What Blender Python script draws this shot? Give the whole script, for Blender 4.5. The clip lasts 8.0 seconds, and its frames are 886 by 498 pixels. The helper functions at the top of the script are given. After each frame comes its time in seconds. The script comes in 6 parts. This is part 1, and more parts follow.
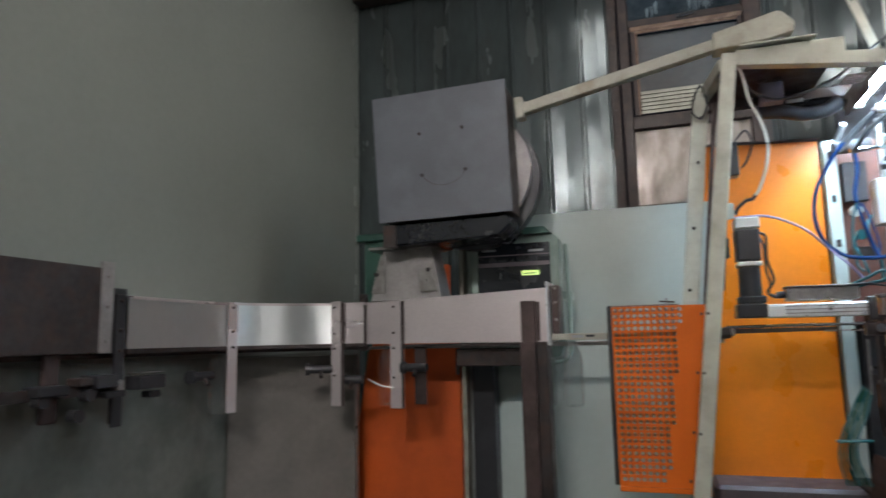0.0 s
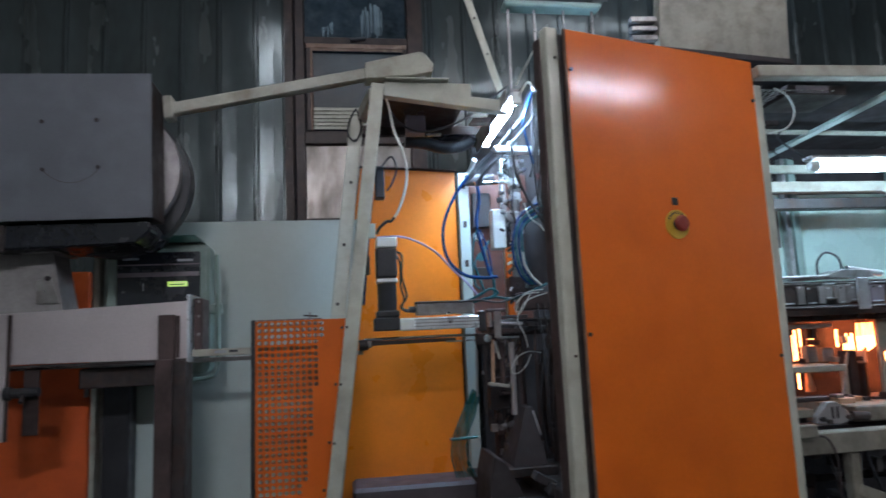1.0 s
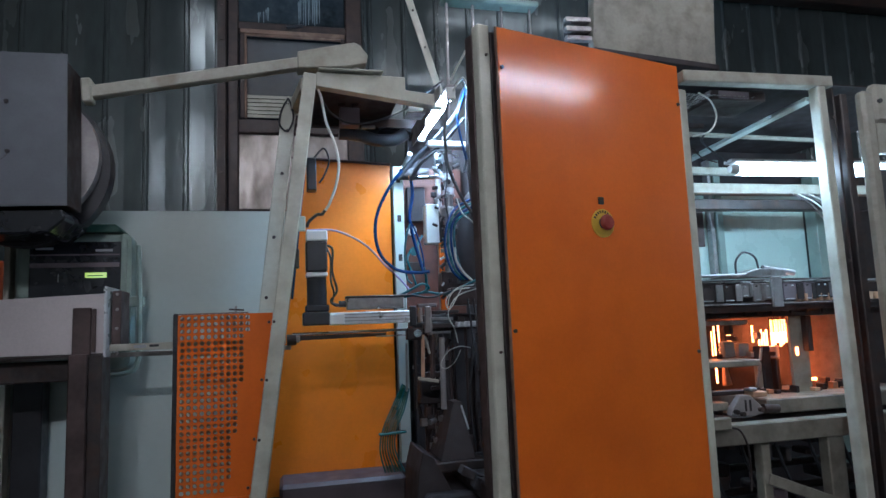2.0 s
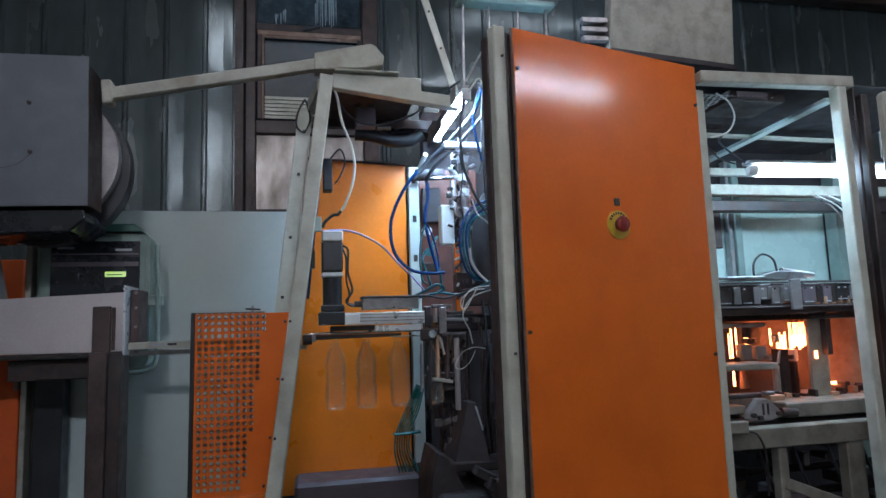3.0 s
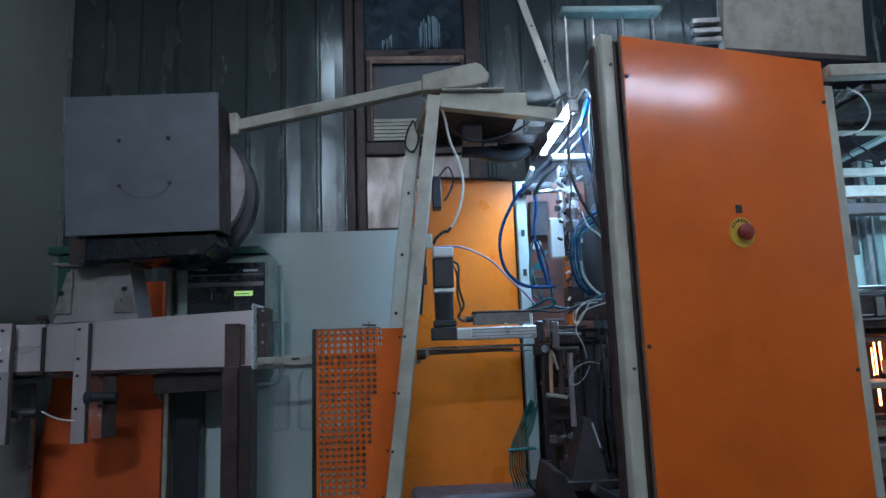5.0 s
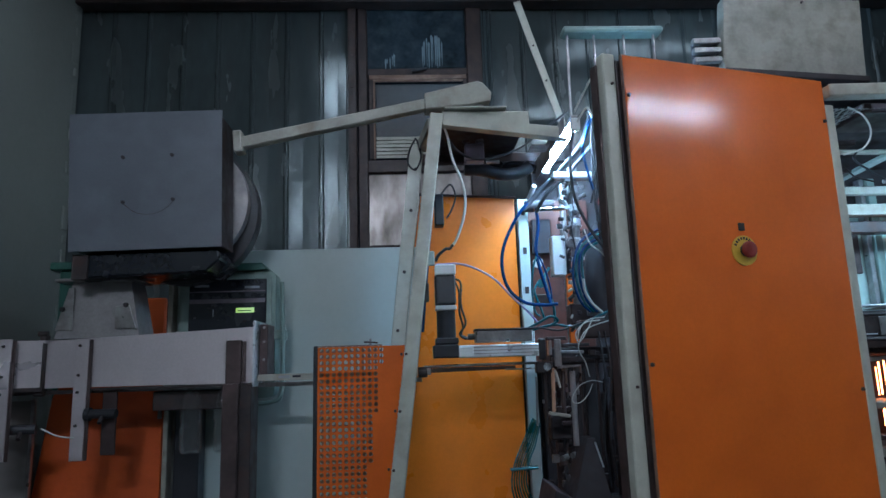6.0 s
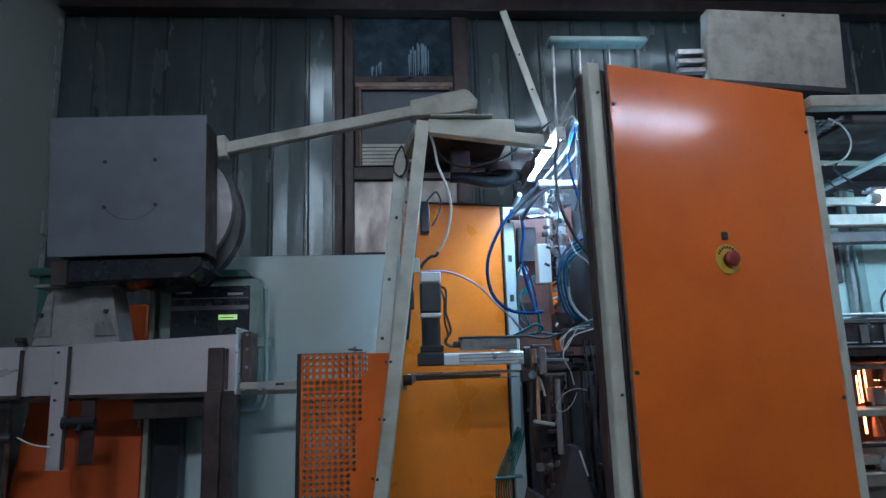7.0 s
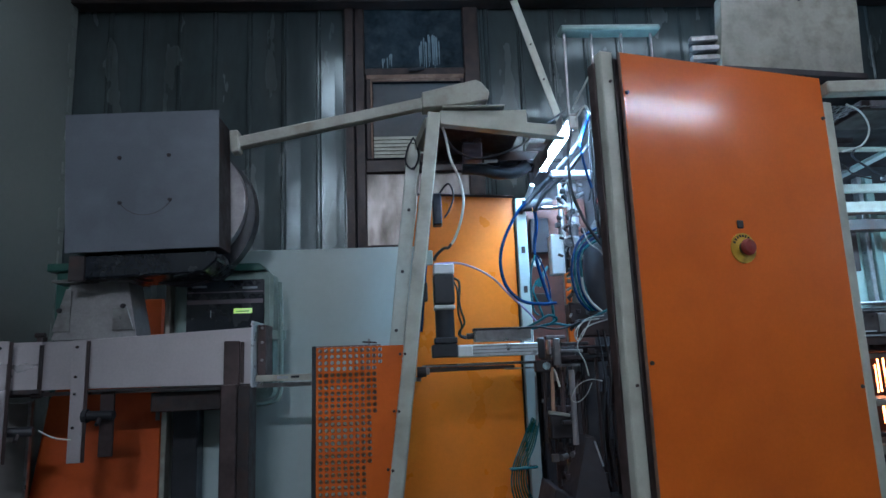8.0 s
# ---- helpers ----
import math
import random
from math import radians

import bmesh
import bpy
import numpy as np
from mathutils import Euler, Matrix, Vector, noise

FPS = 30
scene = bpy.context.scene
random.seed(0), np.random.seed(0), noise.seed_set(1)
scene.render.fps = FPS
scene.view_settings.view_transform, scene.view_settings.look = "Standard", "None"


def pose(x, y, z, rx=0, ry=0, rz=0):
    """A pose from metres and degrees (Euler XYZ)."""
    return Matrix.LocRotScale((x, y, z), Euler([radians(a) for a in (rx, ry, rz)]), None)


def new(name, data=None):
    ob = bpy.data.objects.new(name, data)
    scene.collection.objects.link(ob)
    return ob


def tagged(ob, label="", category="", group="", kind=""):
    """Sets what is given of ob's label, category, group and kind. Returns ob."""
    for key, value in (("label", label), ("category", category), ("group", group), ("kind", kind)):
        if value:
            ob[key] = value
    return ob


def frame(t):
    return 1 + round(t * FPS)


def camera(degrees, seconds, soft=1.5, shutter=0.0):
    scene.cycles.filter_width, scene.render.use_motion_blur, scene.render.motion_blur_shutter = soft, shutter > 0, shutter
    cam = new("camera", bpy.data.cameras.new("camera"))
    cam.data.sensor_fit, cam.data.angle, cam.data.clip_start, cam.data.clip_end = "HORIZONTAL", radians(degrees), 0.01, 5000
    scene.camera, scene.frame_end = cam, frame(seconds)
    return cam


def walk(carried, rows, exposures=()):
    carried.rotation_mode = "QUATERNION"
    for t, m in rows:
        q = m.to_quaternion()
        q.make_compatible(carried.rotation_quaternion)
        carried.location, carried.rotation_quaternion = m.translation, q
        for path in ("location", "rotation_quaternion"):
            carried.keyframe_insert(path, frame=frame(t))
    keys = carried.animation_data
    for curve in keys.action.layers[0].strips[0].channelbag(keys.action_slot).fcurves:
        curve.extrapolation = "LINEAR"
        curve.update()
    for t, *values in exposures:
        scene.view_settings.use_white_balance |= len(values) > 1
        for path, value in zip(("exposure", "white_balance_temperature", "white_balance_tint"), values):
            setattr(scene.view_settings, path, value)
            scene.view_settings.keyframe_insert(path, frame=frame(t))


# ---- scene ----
cam = camera(68.7, 8.0, shutter=0.25)
METRES, EYE, TILT, LEAN, TURN = 0.3, 1.35, 0.0, 0.0, 17.4
ROWS = [
    (0.0, 0.0, 0.0, 0.0, 0.18, 8.0, 1.27),
    (0.5, 0.3144, -0.0124, 0.0231, -13.03, 7.68, 1.77),
    (1.0, 0.6393, -0.0977, 0.0703, -25.74, 7.71, 2.52),
    (1.5, 0.7894, -0.1475, 0.0958, -30.91, 6.79, 2.33),
    (3.0, 0.7844, -0.1637, 0.1092, -29.44, 6.85, 1.87),
    (3.5, 0.781, -0.1699, 0.1111, -28.32, 6.69, 1.63),
    (4.0, 0.7787, -0.1765, 0.1109, -26.25, 6.67, 1.48),
    (4.5, 0.72, -0.1666, 0.1083, -21.36, 7.45, 1.68),
    (5.0, 0.7061, -0.1609, 0.107, -20.15, 8.49, 2.07),
    (6.5, 0.6963, -0.1444, 0.0909, -20.23, 10.56, 1.65),
    (7.0, 0.7018, -0.1332, 0.0896, -21.41, 10.78, 1.79),
    (7.5, 0.6968, -0.1398, 0.0902, -20.52, 10.93, 1.89),
    (8.0, 0.7002, -0.1288, 0.0879, -20.2, 10.12, 2.17),
]
# exposure falls as the bright lamps come into view
EXPOSURES = [(0.0, 0.84, 6650, 16), (0.4, 0.50, 6450, 16), (0.8, 0.36, 6100, 17), (1.2, 0.26, 5800, 17), (4.0, 0.18, 5650, 16), (5.0, 0.12, 5220, 12), (6.5, 0.12, 5200, 11), (8.0, 0.12, 5200, 11)]
walk(cam, [(t, pose(0, 0, EYE, TILT, LEAN, TURN) @ pose(METRES * x, METRES * y, METRES * z, 90 + pitch, roll, yaw)) for t, x, y, z, yaw, pitch, roll in ROWS], EXPOSURES)

# ---- strength of the lamps ----
TUBE_POWER, TUBE_R_POWER, CEIL_POWER, HEATER_POWER = 340.0, 42.0, 50.0, 17.0
# x, y, heading in degrees, share of the power
# the fifth is an unseen fill added to brighten faces towards the room
CEIL_LAMPS = [(3.97, -0.4, 14, 1.05), (-0.3, 2.35, 90, 0.19), (-0.5, 0.15, 90, 0.35), (1.5, 1.55, 0, 0.6), (-0.3, -1.9, 0, 3.0), (1.8, 3.15, 0, 0.05)]

# ---- world and lights ----
world = bpy.data.worlds.new("night")
scene.world = world
world.use_nodes = True
world.node_tree.nodes["Background"].inputs[0].default_value = (0.010, 0.013, 0.017, 1)
world.node_tree.nodes["Background"].inputs[1].default_value = 0.3


# ---- materials ----
def material(name, colour, rough=0.5, metal=0.0, spread=0.12, grain=60.0, stain=3.0, bump=0.12, coat=0.0, dirt=None, dirt_amount=0.0, stretch=(1, 1, 1), rough_spread=0.12, specular=0.5, coat_rough=0.12):
    """A painted or metal surface with grain, stains and fine relief, all in metres."""
    m = bpy.data.materials.new(name)
    m.use_nodes = True
    nt = m.node_tree
    bsdf = nt.nodes["Principled BSDF"]
    add = nt.nodes.new
    link = nt.links.new
    tc = add("ShaderNodeTexCoord")
    mp = add("ShaderNodeMapping")
    mp.inputs["Scale"].default_value = stretch
    link(tc.outputs["Object"], mp.inputs["Vector"])
    n1, n2, n3 = add("ShaderNodeTexNoise"), add("ShaderNodeTexNoise"), add("ShaderNodeTexNoise")
    n1.inputs["Scale"].default_value, n1.inputs["Detail"].default_value = grain, 6
    n2.inputs["Scale"].default_value, n2.inputs["Detail"].default_value = stain, 4
    n3.inputs["Scale"].default_value, n3.inputs["Detail"].default_value = stain * 2.7, 4
    for n in (n1, n2, n3):
        link(mp.outputs[0], n.inputs["Vector"])
    dark = tuple(c * (1 - spread * 1.6) for c in colour) + (1,)
    light = tuple(min(1, c * (1 + spread)) for c in colour) + (1,)
    mix = add("ShaderNodeMix")
    mix.data_type = "RGBA"
    mix.inputs[6].default_value, mix.inputs[7].default_value = dark, light
    avg = add("ShaderNodeMath")
    avg.operation = "MULTIPLY_ADD"
    link(n1.outputs[0], avg.inputs[0])
    avg.inputs[1].default_value = 0.35
    link(n2.outputs[0], avg.inputs[2])
    ramp0 = add("ShaderNodeMapRange")
    ramp0.inputs["From Min"].default_value, ramp0.inputs["From Max"].default_value = 0.42, 0.95
    link(avg.outputs[0], ramp0.inputs["Value"])
    link(ramp0.outputs[0], mix.inputs[0])
    out = mix.outputs[2]
    if dirt:
        d = add("ShaderNodeMapRange")
        d.inputs["From Min"].default_value, d.inputs["From Max"].default_value = 0.46, 0.80
        d.inputs["To Max"].default_value = dirt_amount
        link(n3.outputs[0], d.inputs["Value"])
        dm = add("ShaderNodeMix")
        dm.data_type = "RGBA"
        link(d.outputs[0], dm.inputs[0])
        link(out, dm.inputs[6])
        dm.inputs[7].default_value = (*dirt, 1)
        out = dm.outputs[2]
    link(out, bsdf.inputs["Base Color"])
    rr = add("ShaderNodeMapRange")
    rr.inputs["To Min"].default_value, rr.inputs["To Max"].default_value = max(0.02, rough - rough_spread), min(1, rough + rough_spread)
    rr.inputs["From Min"].default_value, rr.inputs["From Max"].default_value = 0.3, 0.7
    link(n3.outputs[0], rr.inputs["Value"])
    link(rr.outputs[0], bsdf.inputs["Roughness"])
    bsdf.inputs["Metallic"].default_value = metal
    bsdf.inputs["Coat Weight"].default_value = coat
    bsdf.inputs["Coat Roughness"].default_value = coat_rough
    bsdf.inputs["Specular IOR Level"].default_value = specular
    if bump:
        b = add("ShaderNodeBump")
        b.inputs["Strength"].default_value, b.inputs["Distance"].default_value = bump, 0.002
        link(avg.outputs[0], b.inputs["Height"])
        link(b.outputs[0], bsdf.inputs["Normal"])
    return m


def glow(name, colour, strength):
    m = bpy.data.materials.new(name)
    m.use_nodes = True
    b = m.node_tree.nodes["Principled BSDF"]
    b.inputs["Base Color"].default_value = (0.8, 0.8, 0.8, 1)
    b.inputs["Emission Color"].default_value = (*colour, 1)
    b.inputs["Emission Strength"].default_value = strength
    return m


def clear(name, colour, rough=0.02, ior=1.3):
    m = bpy.data.materials.new(name)
    m.use_nodes = True
    b = m.node_tree.nodes["Principled BSDF"]
    b.inputs["Base Color"].default_value = (*colour, 1)
    b.inputs["Transmission Weight"].default_value = 0.985
    b.inputs["Roughness"].default_value = rough
    b.inputs["IOR"].default_value = ior
    return m


def thin_clear(name, tint, ior=1.45):
    """Thin-walled, faintly milky clear plastic with a glossy skin that ripples."""
    m = bpy.data.materials.new(name)
    m.use_nodes = True
    nt = m.node_tree
    nt.nodes.remove(nt.nodes["Principled BSDF"])
    out = nt.nodes["Material Output"]
    see, gloss, mix = nt.nodes.new("ShaderNodeBsdfTransparent"), nt.nodes.new("ShaderNodeBsdfGlossy"), nt.nodes.new("ShaderNodeMixShader")
    see.inputs["Color"].default_value = (*tint, 1)
    gloss.inputs["Color"].default_value = (1, 1, 1, 1)
    gloss.inputs["Roughness"].default_value = 0.05
    fres, noise, bump, tc = nt.nodes.new("ShaderNodeFresnel"), nt.nodes.new("ShaderNodeTexNoise"), nt.nodes.new("ShaderNodeBump"), nt.nodes.new("ShaderNodeTexCoord")
    fres.inputs["IOR"].default_value = ior
    noise.inputs["Scale"].default_value, noise.inputs["Detail"].default_value = 90, 0
    bump.inputs["Strength"].default_value, bump.inputs["Distance"].default_value = 0.6, 0.005
    nt.links.new(tc.outputs["Object"], noise.inputs["Vector"])
    nt.links.new(noise.outputs[0], bump.inputs["Height"])
    nt.links.new(bump.outputs[0], gloss.inputs["Normal"])
    less, milk, body = nt.nodes.new("ShaderNodeMath"), nt.nodes.new("ShaderNodeBsdfDiffuse"), nt.nodes.new("ShaderNodeMixShader")
    less.operation = "MULTIPLY_ADD"
    less.inputs[1].default_value, less.inputs[2].default_value = 0.30, 0.06
    body.inputs[0].default_value = 0.02
    milk.inputs["Color"].default_value = (0.9, 0.9, 0.9, 1)
    nt.links.new(fres.outputs[0], less.inputs[0])
    nt.links.new(less.outputs[0], mix.inputs[0])
    nt.links.new(see.outputs[0], body.inputs[1])
    nt.links.new(milk.outputs[0], body.inputs[2])
    nt.links.new(body.outputs[0], mix.inputs[1])
    nt.links.new(gloss.outputs[0], mix.inputs[2])
    nt.links.new(mix.outputs[0], out.inputs["Surface"])
    return m


TUBE = glow("tube_light", (0.52, 0.80, 1.0), TUBE_POWER)
TUBE_R = glow("tube_light_right", (0.60, 0.88, 1.0), TUBE_R_POWER)
CEIL_TUBES = [glow("ceiling_tube_light", (0.98, 0.98, 0.95), CEIL_POWER * lamp[3]) for lamp in CEIL_LAMPS]
HEATER = glow("heater_lamp_glow", (1.0, 0.24, 0.06), HEATER_POWER)
LCD = glow("lcd_glow", (0.42, 0.72, 0.02), 0.6)

M_ORANGE = material("orange_paint", (0.77, 0.152, 0.008), 0.55, 0, 0.08, 90, 1.3, 0.03, 0.7, (0.50, 0.078, 0.008), 0.42, rough_spread=0.05, specular=0.2, coat_rough=0.13)
M_ORANGE_IN = material("orange_paint_inner", (0.84, 0.21, 0.010), 0.34, 0, 0.09, 70, 2.2, 0.05, 0.0, (0.50, 0.15, 0.02), 0.3)
M_BEIGE = material("beige_paint", (0.56, 0.56, 0.47), 0.42, 0, 0.10, 80, 4, 0.08, 0.1, (0.24, 0.20, 0.14), 0.55)
M_BEIGE_D = material("aged_beige_paint", (0.40, 0.385, 0.32), 0.5, 0, 0.14, 80, 5, 0.1, 0.0, (0.18, 0.13, 0.08), 0.65)
M_WHITE = material("white_sheet_paint", (0.46, 0.525, 0.495), 0.40, 0, 0.05, 50, 1.4, 0.04, 0.1, (0.40, 0.43, 0.40), 0.3)
M_PLASTER = material("grey_green_plaster", (0.235, 0.255, 0.233), 0.8, 0, 0.07, 40, 1.0, 0.2, 0, (0.26, 0.28, 0.26), 0.45)
M_PLASTER_LOW = material("stained_shaded_plaster", (0.17, 0.182, 0.165), 0.5, 0, 0.25, 30, 1.8, 0.2, 0, (0.05, 0.065, 0.05), 0.8)
M_GALV = material("galvanised_steel", (0.66, 0.59, 0.595), 0.36, 0.6, 0.12, 130, 1.6, 0.05, 0, (0.50, 0.46, 0.46), 0.2)
M_GALV_D = material("dull_galvanised_steel", (0.37, 0.345, 0.34), 0.5, 0.4, 0.2, 100, 5, 0.06, 0, (0.16, 0.15, 0.15), 0.5)
M_GALV_BRIGHT = material("polished_galvanised_steel", (0.74, 0.77, 0.77), 0.42, 0.85, 0.05, 40, 3, 0.0, rough_spread=0.02)
def brush(m, amount, turn):
    """Fine brush marks, which draw highlights out across them."""
    nt = m.node_tree
    tan = nt.nodes.new("ShaderNodeTangent")
    tan.direction_type, tan.axis = "RADIAL", "Z"
    b = nt.nodes["Principled BSDF"]
    nt.links.new(tan.outputs[0], b.inputs["Tangent"])
    b.inputs["Anisotropic"].default_value, b.inputs["Anisotropic Rotation"].default_value = amount, turn


def dent(m, scale, depth):
    """Broad shallow dents that break up what a sheet mirrors."""
    nt = m.node_tree
    tc, n, b = nt.nodes.new("ShaderNodeTexCoord"), nt.nodes.new("ShaderNodeTexNoise"), nt.nodes.new("ShaderNodeBump")
    n.inputs["Scale"].default_value, n.inputs["Detail"].default_value = scale, 1.5
    b.inputs["Strength"].default_value, b.inputs["Distance"].default_value = 1.0, depth
    nt.links.new(tc.outputs["Object"], n.inputs["Vector"])
    nt.links.new(n.outputs[0], b.inputs["Height"])
    bsdf = nt.nodes["Principled BSDF"]
    for l in list(bsdf.inputs["Normal"].links):
        nt.links.new(l.from_socket, b.inputs["Normal"])
    nt.links.new(b.outputs[0], bsdf.inputs["Normal"])


brush(M_GALV_BRIGHT, 0.9, 0.25)
M_FACE = material("grey_fan_sheet", (0.120, 0.130, 0.150), 0.5, 0.1, 0.10, 110, 3, 0.06, 0, (0.20, 0.215, 0.25), 0.45)
M_WALLSHEET = material("weathered_wall_sheet", (0.102, 0.126, 0.128), 0.22, 0.42, 0.22, 30, 2.4, 0.08, 0, (0.085, 0.085, 0.075), 0.6, (1, 1, 0.3), rough_spread=0.12)
dent(M_WALLSHEET, 5.0, 0.006)
M_MIRRORSHEET = material("blotched_tin_sheet", (0.36, 0.32, 0.29), 0.36, 0.5, 0.3, 25, 5, 0.15, 0, (0.10, 0.075, 0.06), 0.85, (1, 1, 0.45))
M_BROWN = material("dark_brown_paint", (0.036, 0.022, 0.019), 0.5, 0, 0.3, 60, 6, 0.15, 0, (0.15, 0.09, 0.07), 0.35)
M_SASH = material("worn_sash_wood", (0.22, 0.13, 0.09), 0.6, 0, 0.25, 60, 8, 0.15, 0, (0.45, 0.33, 0.24), 0.5)
M_BLACK = material("black_plastic", (0.027, 0.027, 0.031), 0.4, 0, 0.2, 90, 8, 0.08)
M_DARK = material("dark_oily_steel", (0.058, 0.048, 0.047), 0.5, 0.5, 0.35, 50, 7, 0.2, 0, (0.12, 0.06, 0.04), 0.5)
M_BROWNSTEEL = material("brown_stained_steel", (0.085, 0.058, 0.055), 0.5, 0.45, 0.3, 60, 6, 0.15, 0, (0.05, 0.035, 0.03), 0.6)
M_STEEL = material("worn_steel", (0.38, 0.36, 0.35), 0.38, 0.85, 0.2, 90, 9, 0.1, 0, (0.14, 0.11, 0.10), 0.6)
M_ALU = material("brushed_aluminium", (0.78, 0.80, 0.82), 0.34, 0.45, 0.06, 150, 9, 0.04, 0, (0.45, 0.45, 0.45), 0.3)
M_CHROME = material("chromed_rod", (0.75, 0.76, 0.78), 0.14, 1.0, 0.04, 150, 9, 0.0)
M_GREEN = material("grey_green_cabinet_paint", (0.26, 0.34, 0.30), 0.45, 0, 0.1, 80, 4, 0.06, 0, (0.09, 0.12, 0.10), 0.4)
M_DKGREEN = material("dark_green_paint", (0.03, 0.10, 0.075), 0.4, 0, 0.15, 80, 4, 0.06)
M_SCREEN = material("dark_screen", (0.012, 0.014, 0.020), 0.22, 0, 0.1, 90, 4, 0.0)
M_MAUVE = material("grey_mauve_paint", (0.20, 0.16, 0.18), 0.55, 0, 0.14, 80, 4, 0.08, 0, (0.10, 0.08, 0.08), 0.5)
M_WHITEPL = material("white_plastic", (0.74, 0.75, 0.72), 0.4, 0, 0.05, 80, 8, 0.03)
M_BLUE = material("blue_hose", (0.010, 0.050, 0.17), 0.2, 0, 0.1, 80, 8, 0.0)
M_TEAL = material("teal_hose", (0.014, 0.12, 0.14), 0.3, 0, 0.1, 80, 8, 0.0)
M_GREENHOSE = material("green_hose", (0.008, 0.075, 0.05), 0.3, 0, 0.1, 80, 8, 0.0)
M_WHITEHOSE = material("white_cable", (0.58, 0.58, 0.53), 0.4, 0, 0.08, 80, 8, 0.0)
M_VIOLET = material("violet_line", (0.36, 0.30, 0.55), 0.3, 0, 0.08, 80, 8, 0.0)
M_RED = material("red_plastic", (0.26, 0.028, 0.02), 0.5, 0, 0.08, 80, 8, 0.02)
M_YELLOW = material("yellow_plate", (0.70, 0.43, 0.04), 0.45, 0, 0.1, 80, 9, 0.03, 0, (0.25, 0.15, 0.03), 0.4)
M_CONCRETE = material("concrete", (0.075, 0.07, 0.066), 0.85, 0, 0.2, 40, 2, 0.3)
M_CEIL = material("dark_roof_sheet", (0.035, 0.04, 0.04), 0.7, 0.2, 0.2, 30, 2, 0.2)
# copper tone; on reflector and collets it carries the heater's orange light
M_COPPER = material("warm_oven_reflector", (0.62, 0.38, 0.24), 0.45, 0.25, 0.2, 60, 6, 0.1, 0, (0.25, 0.12, 0.06), 0.5)
M_INK = material("grey_print", (0.35, 0.36, 0.38), 0.5, 0, 0.05, 80, 8, 0.0)
M_SHEETBROWN = material("grey_brown_sheet", (0.23, 0.21, 0.195), 0.45, 0.3, 0.15, 40, 2.0, 0.08, 0, (0.12, 0.11, 0.10), 0.5)
M_SMEAR = material("chalky_smear", (0.20, 0.25, 0.27), 0.8, 0, 0.2, 60, 12, 0.0)
M_PET = thin_clear("clear_pet", (0.965, 0.975, 0.975))
# blotched beige with the shade on bench and roof box put into it
M_BEIGE_SHADE = material("shaded_beige_paint", (0.25, 0.235, 0.195), 0.5, 0, 0.2, 70, 5, 0.1, 0, (0.09, 0.065, 0.045), 0.75)
M_BAY = material("shaded_red_paint", (0.13, 0.045, 0.03), 0.5, 0, 0.2, 60, 6, 0.05, 0, (0.03, 0.022, 0.022), 0.7)
M_SCREENSHEET = material("pale_green_sheet", (0.56, 0.70, 0.64), 0.3, 0, 0.05, 60, 2, 0.02, 0.2, (0.44, 0.54, 0.50), 0.3)
# mauve paint again, with the plinth's shade put into a darker colour
M_PLINTH = material("shaded_mauve_paint", (0.085, 0.063, 0.068), 0.55, 0, 0.14, 80, 4, 0.08, 0, (0.07, 0.05, 0.05), 0.5)
M_RED_ORANGE = material("red_orange_paint", (0.70, 0.115, 0.018), 0.5, 0, 0.08, 80, 2.5, 0.05, 0.1, (0.34, 0.05, 0.015), 0.4)
# one near-black colour for the machine's inside, boards and dark fittings
M_INNER = material("near_black_machine_inside", (0.034, 0.027, 0.029), 0.75, 0, 0.35, 50, 6, 0.1, 0, (0.05, 0.03, 0.025), 0.5)
M_DULLPANE = material("dull_grey_pane", (0.10, 0.105, 0.11), 0.6, 0, 0.15, 40, 4, 0.02, 0, (0.16, 0.14, 0.13), 0.4)
M_PREFORM = clear("warm_preform", (0.95, 0.75, 0.5), 0.08, 1.4)
M_GLASS = material("dirty_window_glass", (0.035, 0.048, 0.058), 0.16, 0, 0.4, 40, 4, 0.02, 0, (0.10, 0.13, 0.14), 0.5)

# ---- building helpers ----
ORIGIN = {}


def thing(name, at, label, category, group="", kind=""):
    """An empty at the base of a thing, which carries its parts."""
    ob = new(name)
    ob.location = at
    ob.empty_display_size = 0.05
    ORIGIN[ob] = Vector(at)
    return tagged(ob, label, category, group, kind)


def part(name, bm, mat, parent=None, label="", smooth=False):
    """One bmesh in world metres as ONE mesh object, under a thing or a part."""
    me = bpy.data.meshes.new(name)
    bmesh.ops.recalc_face_normals(bm, faces=bm.faces)
    if smooth:
        for f in bm.faces:
            f.smooth = True
    root = ORIGIN.get(parent, Vector((0, 0, 0)))
    bmesh.ops.translate(bm, verts=bm.verts, vec=-root)
    bm.to_mesh(me)
    bm.free()
    me.materials.append(mat)
    ob = new(name, me)
    if parent:
        ob.parent = parent
    ORIGIN[ob] = root
    if smooth:
        me.set_sharp_from_angle(angle=radians(40))
    return tagged(ob, label)


def solid(name, bm, mat, label, category, group="", kind="", smooth=False):
    """A thing that is one mesh."""
    return tagged(part(name, bm, mat, None, "", smooth), label, category, group, kind)


def box(lo, hi, bevel=0.003, bm=None):
    bm = bm or bmesh.new()
    lo, hi = [min(a, b) for a, b in zip(lo, hi)], [max(a, b) for a, b in zip(lo, hi)]
    size = [b - a for a, b in zip(lo, hi)]
    m = Matrix.Translation([(a + b) / 2 for a, b in zip(lo, hi)]) @ Matrix.Diagonal((*size, 1))
    made = bmesh.ops.create_cube(bm, size=1, matrix=m)["verts"]
    w = min(bevel, min(size) * 0.3)
    if w > 0.0003:
        edges = list({e for v in made for e in v.link_edges})
        bmesh.ops.bevel(bm, geom=edges, offset=w, segments=1, affect="EDGES")
    return bm


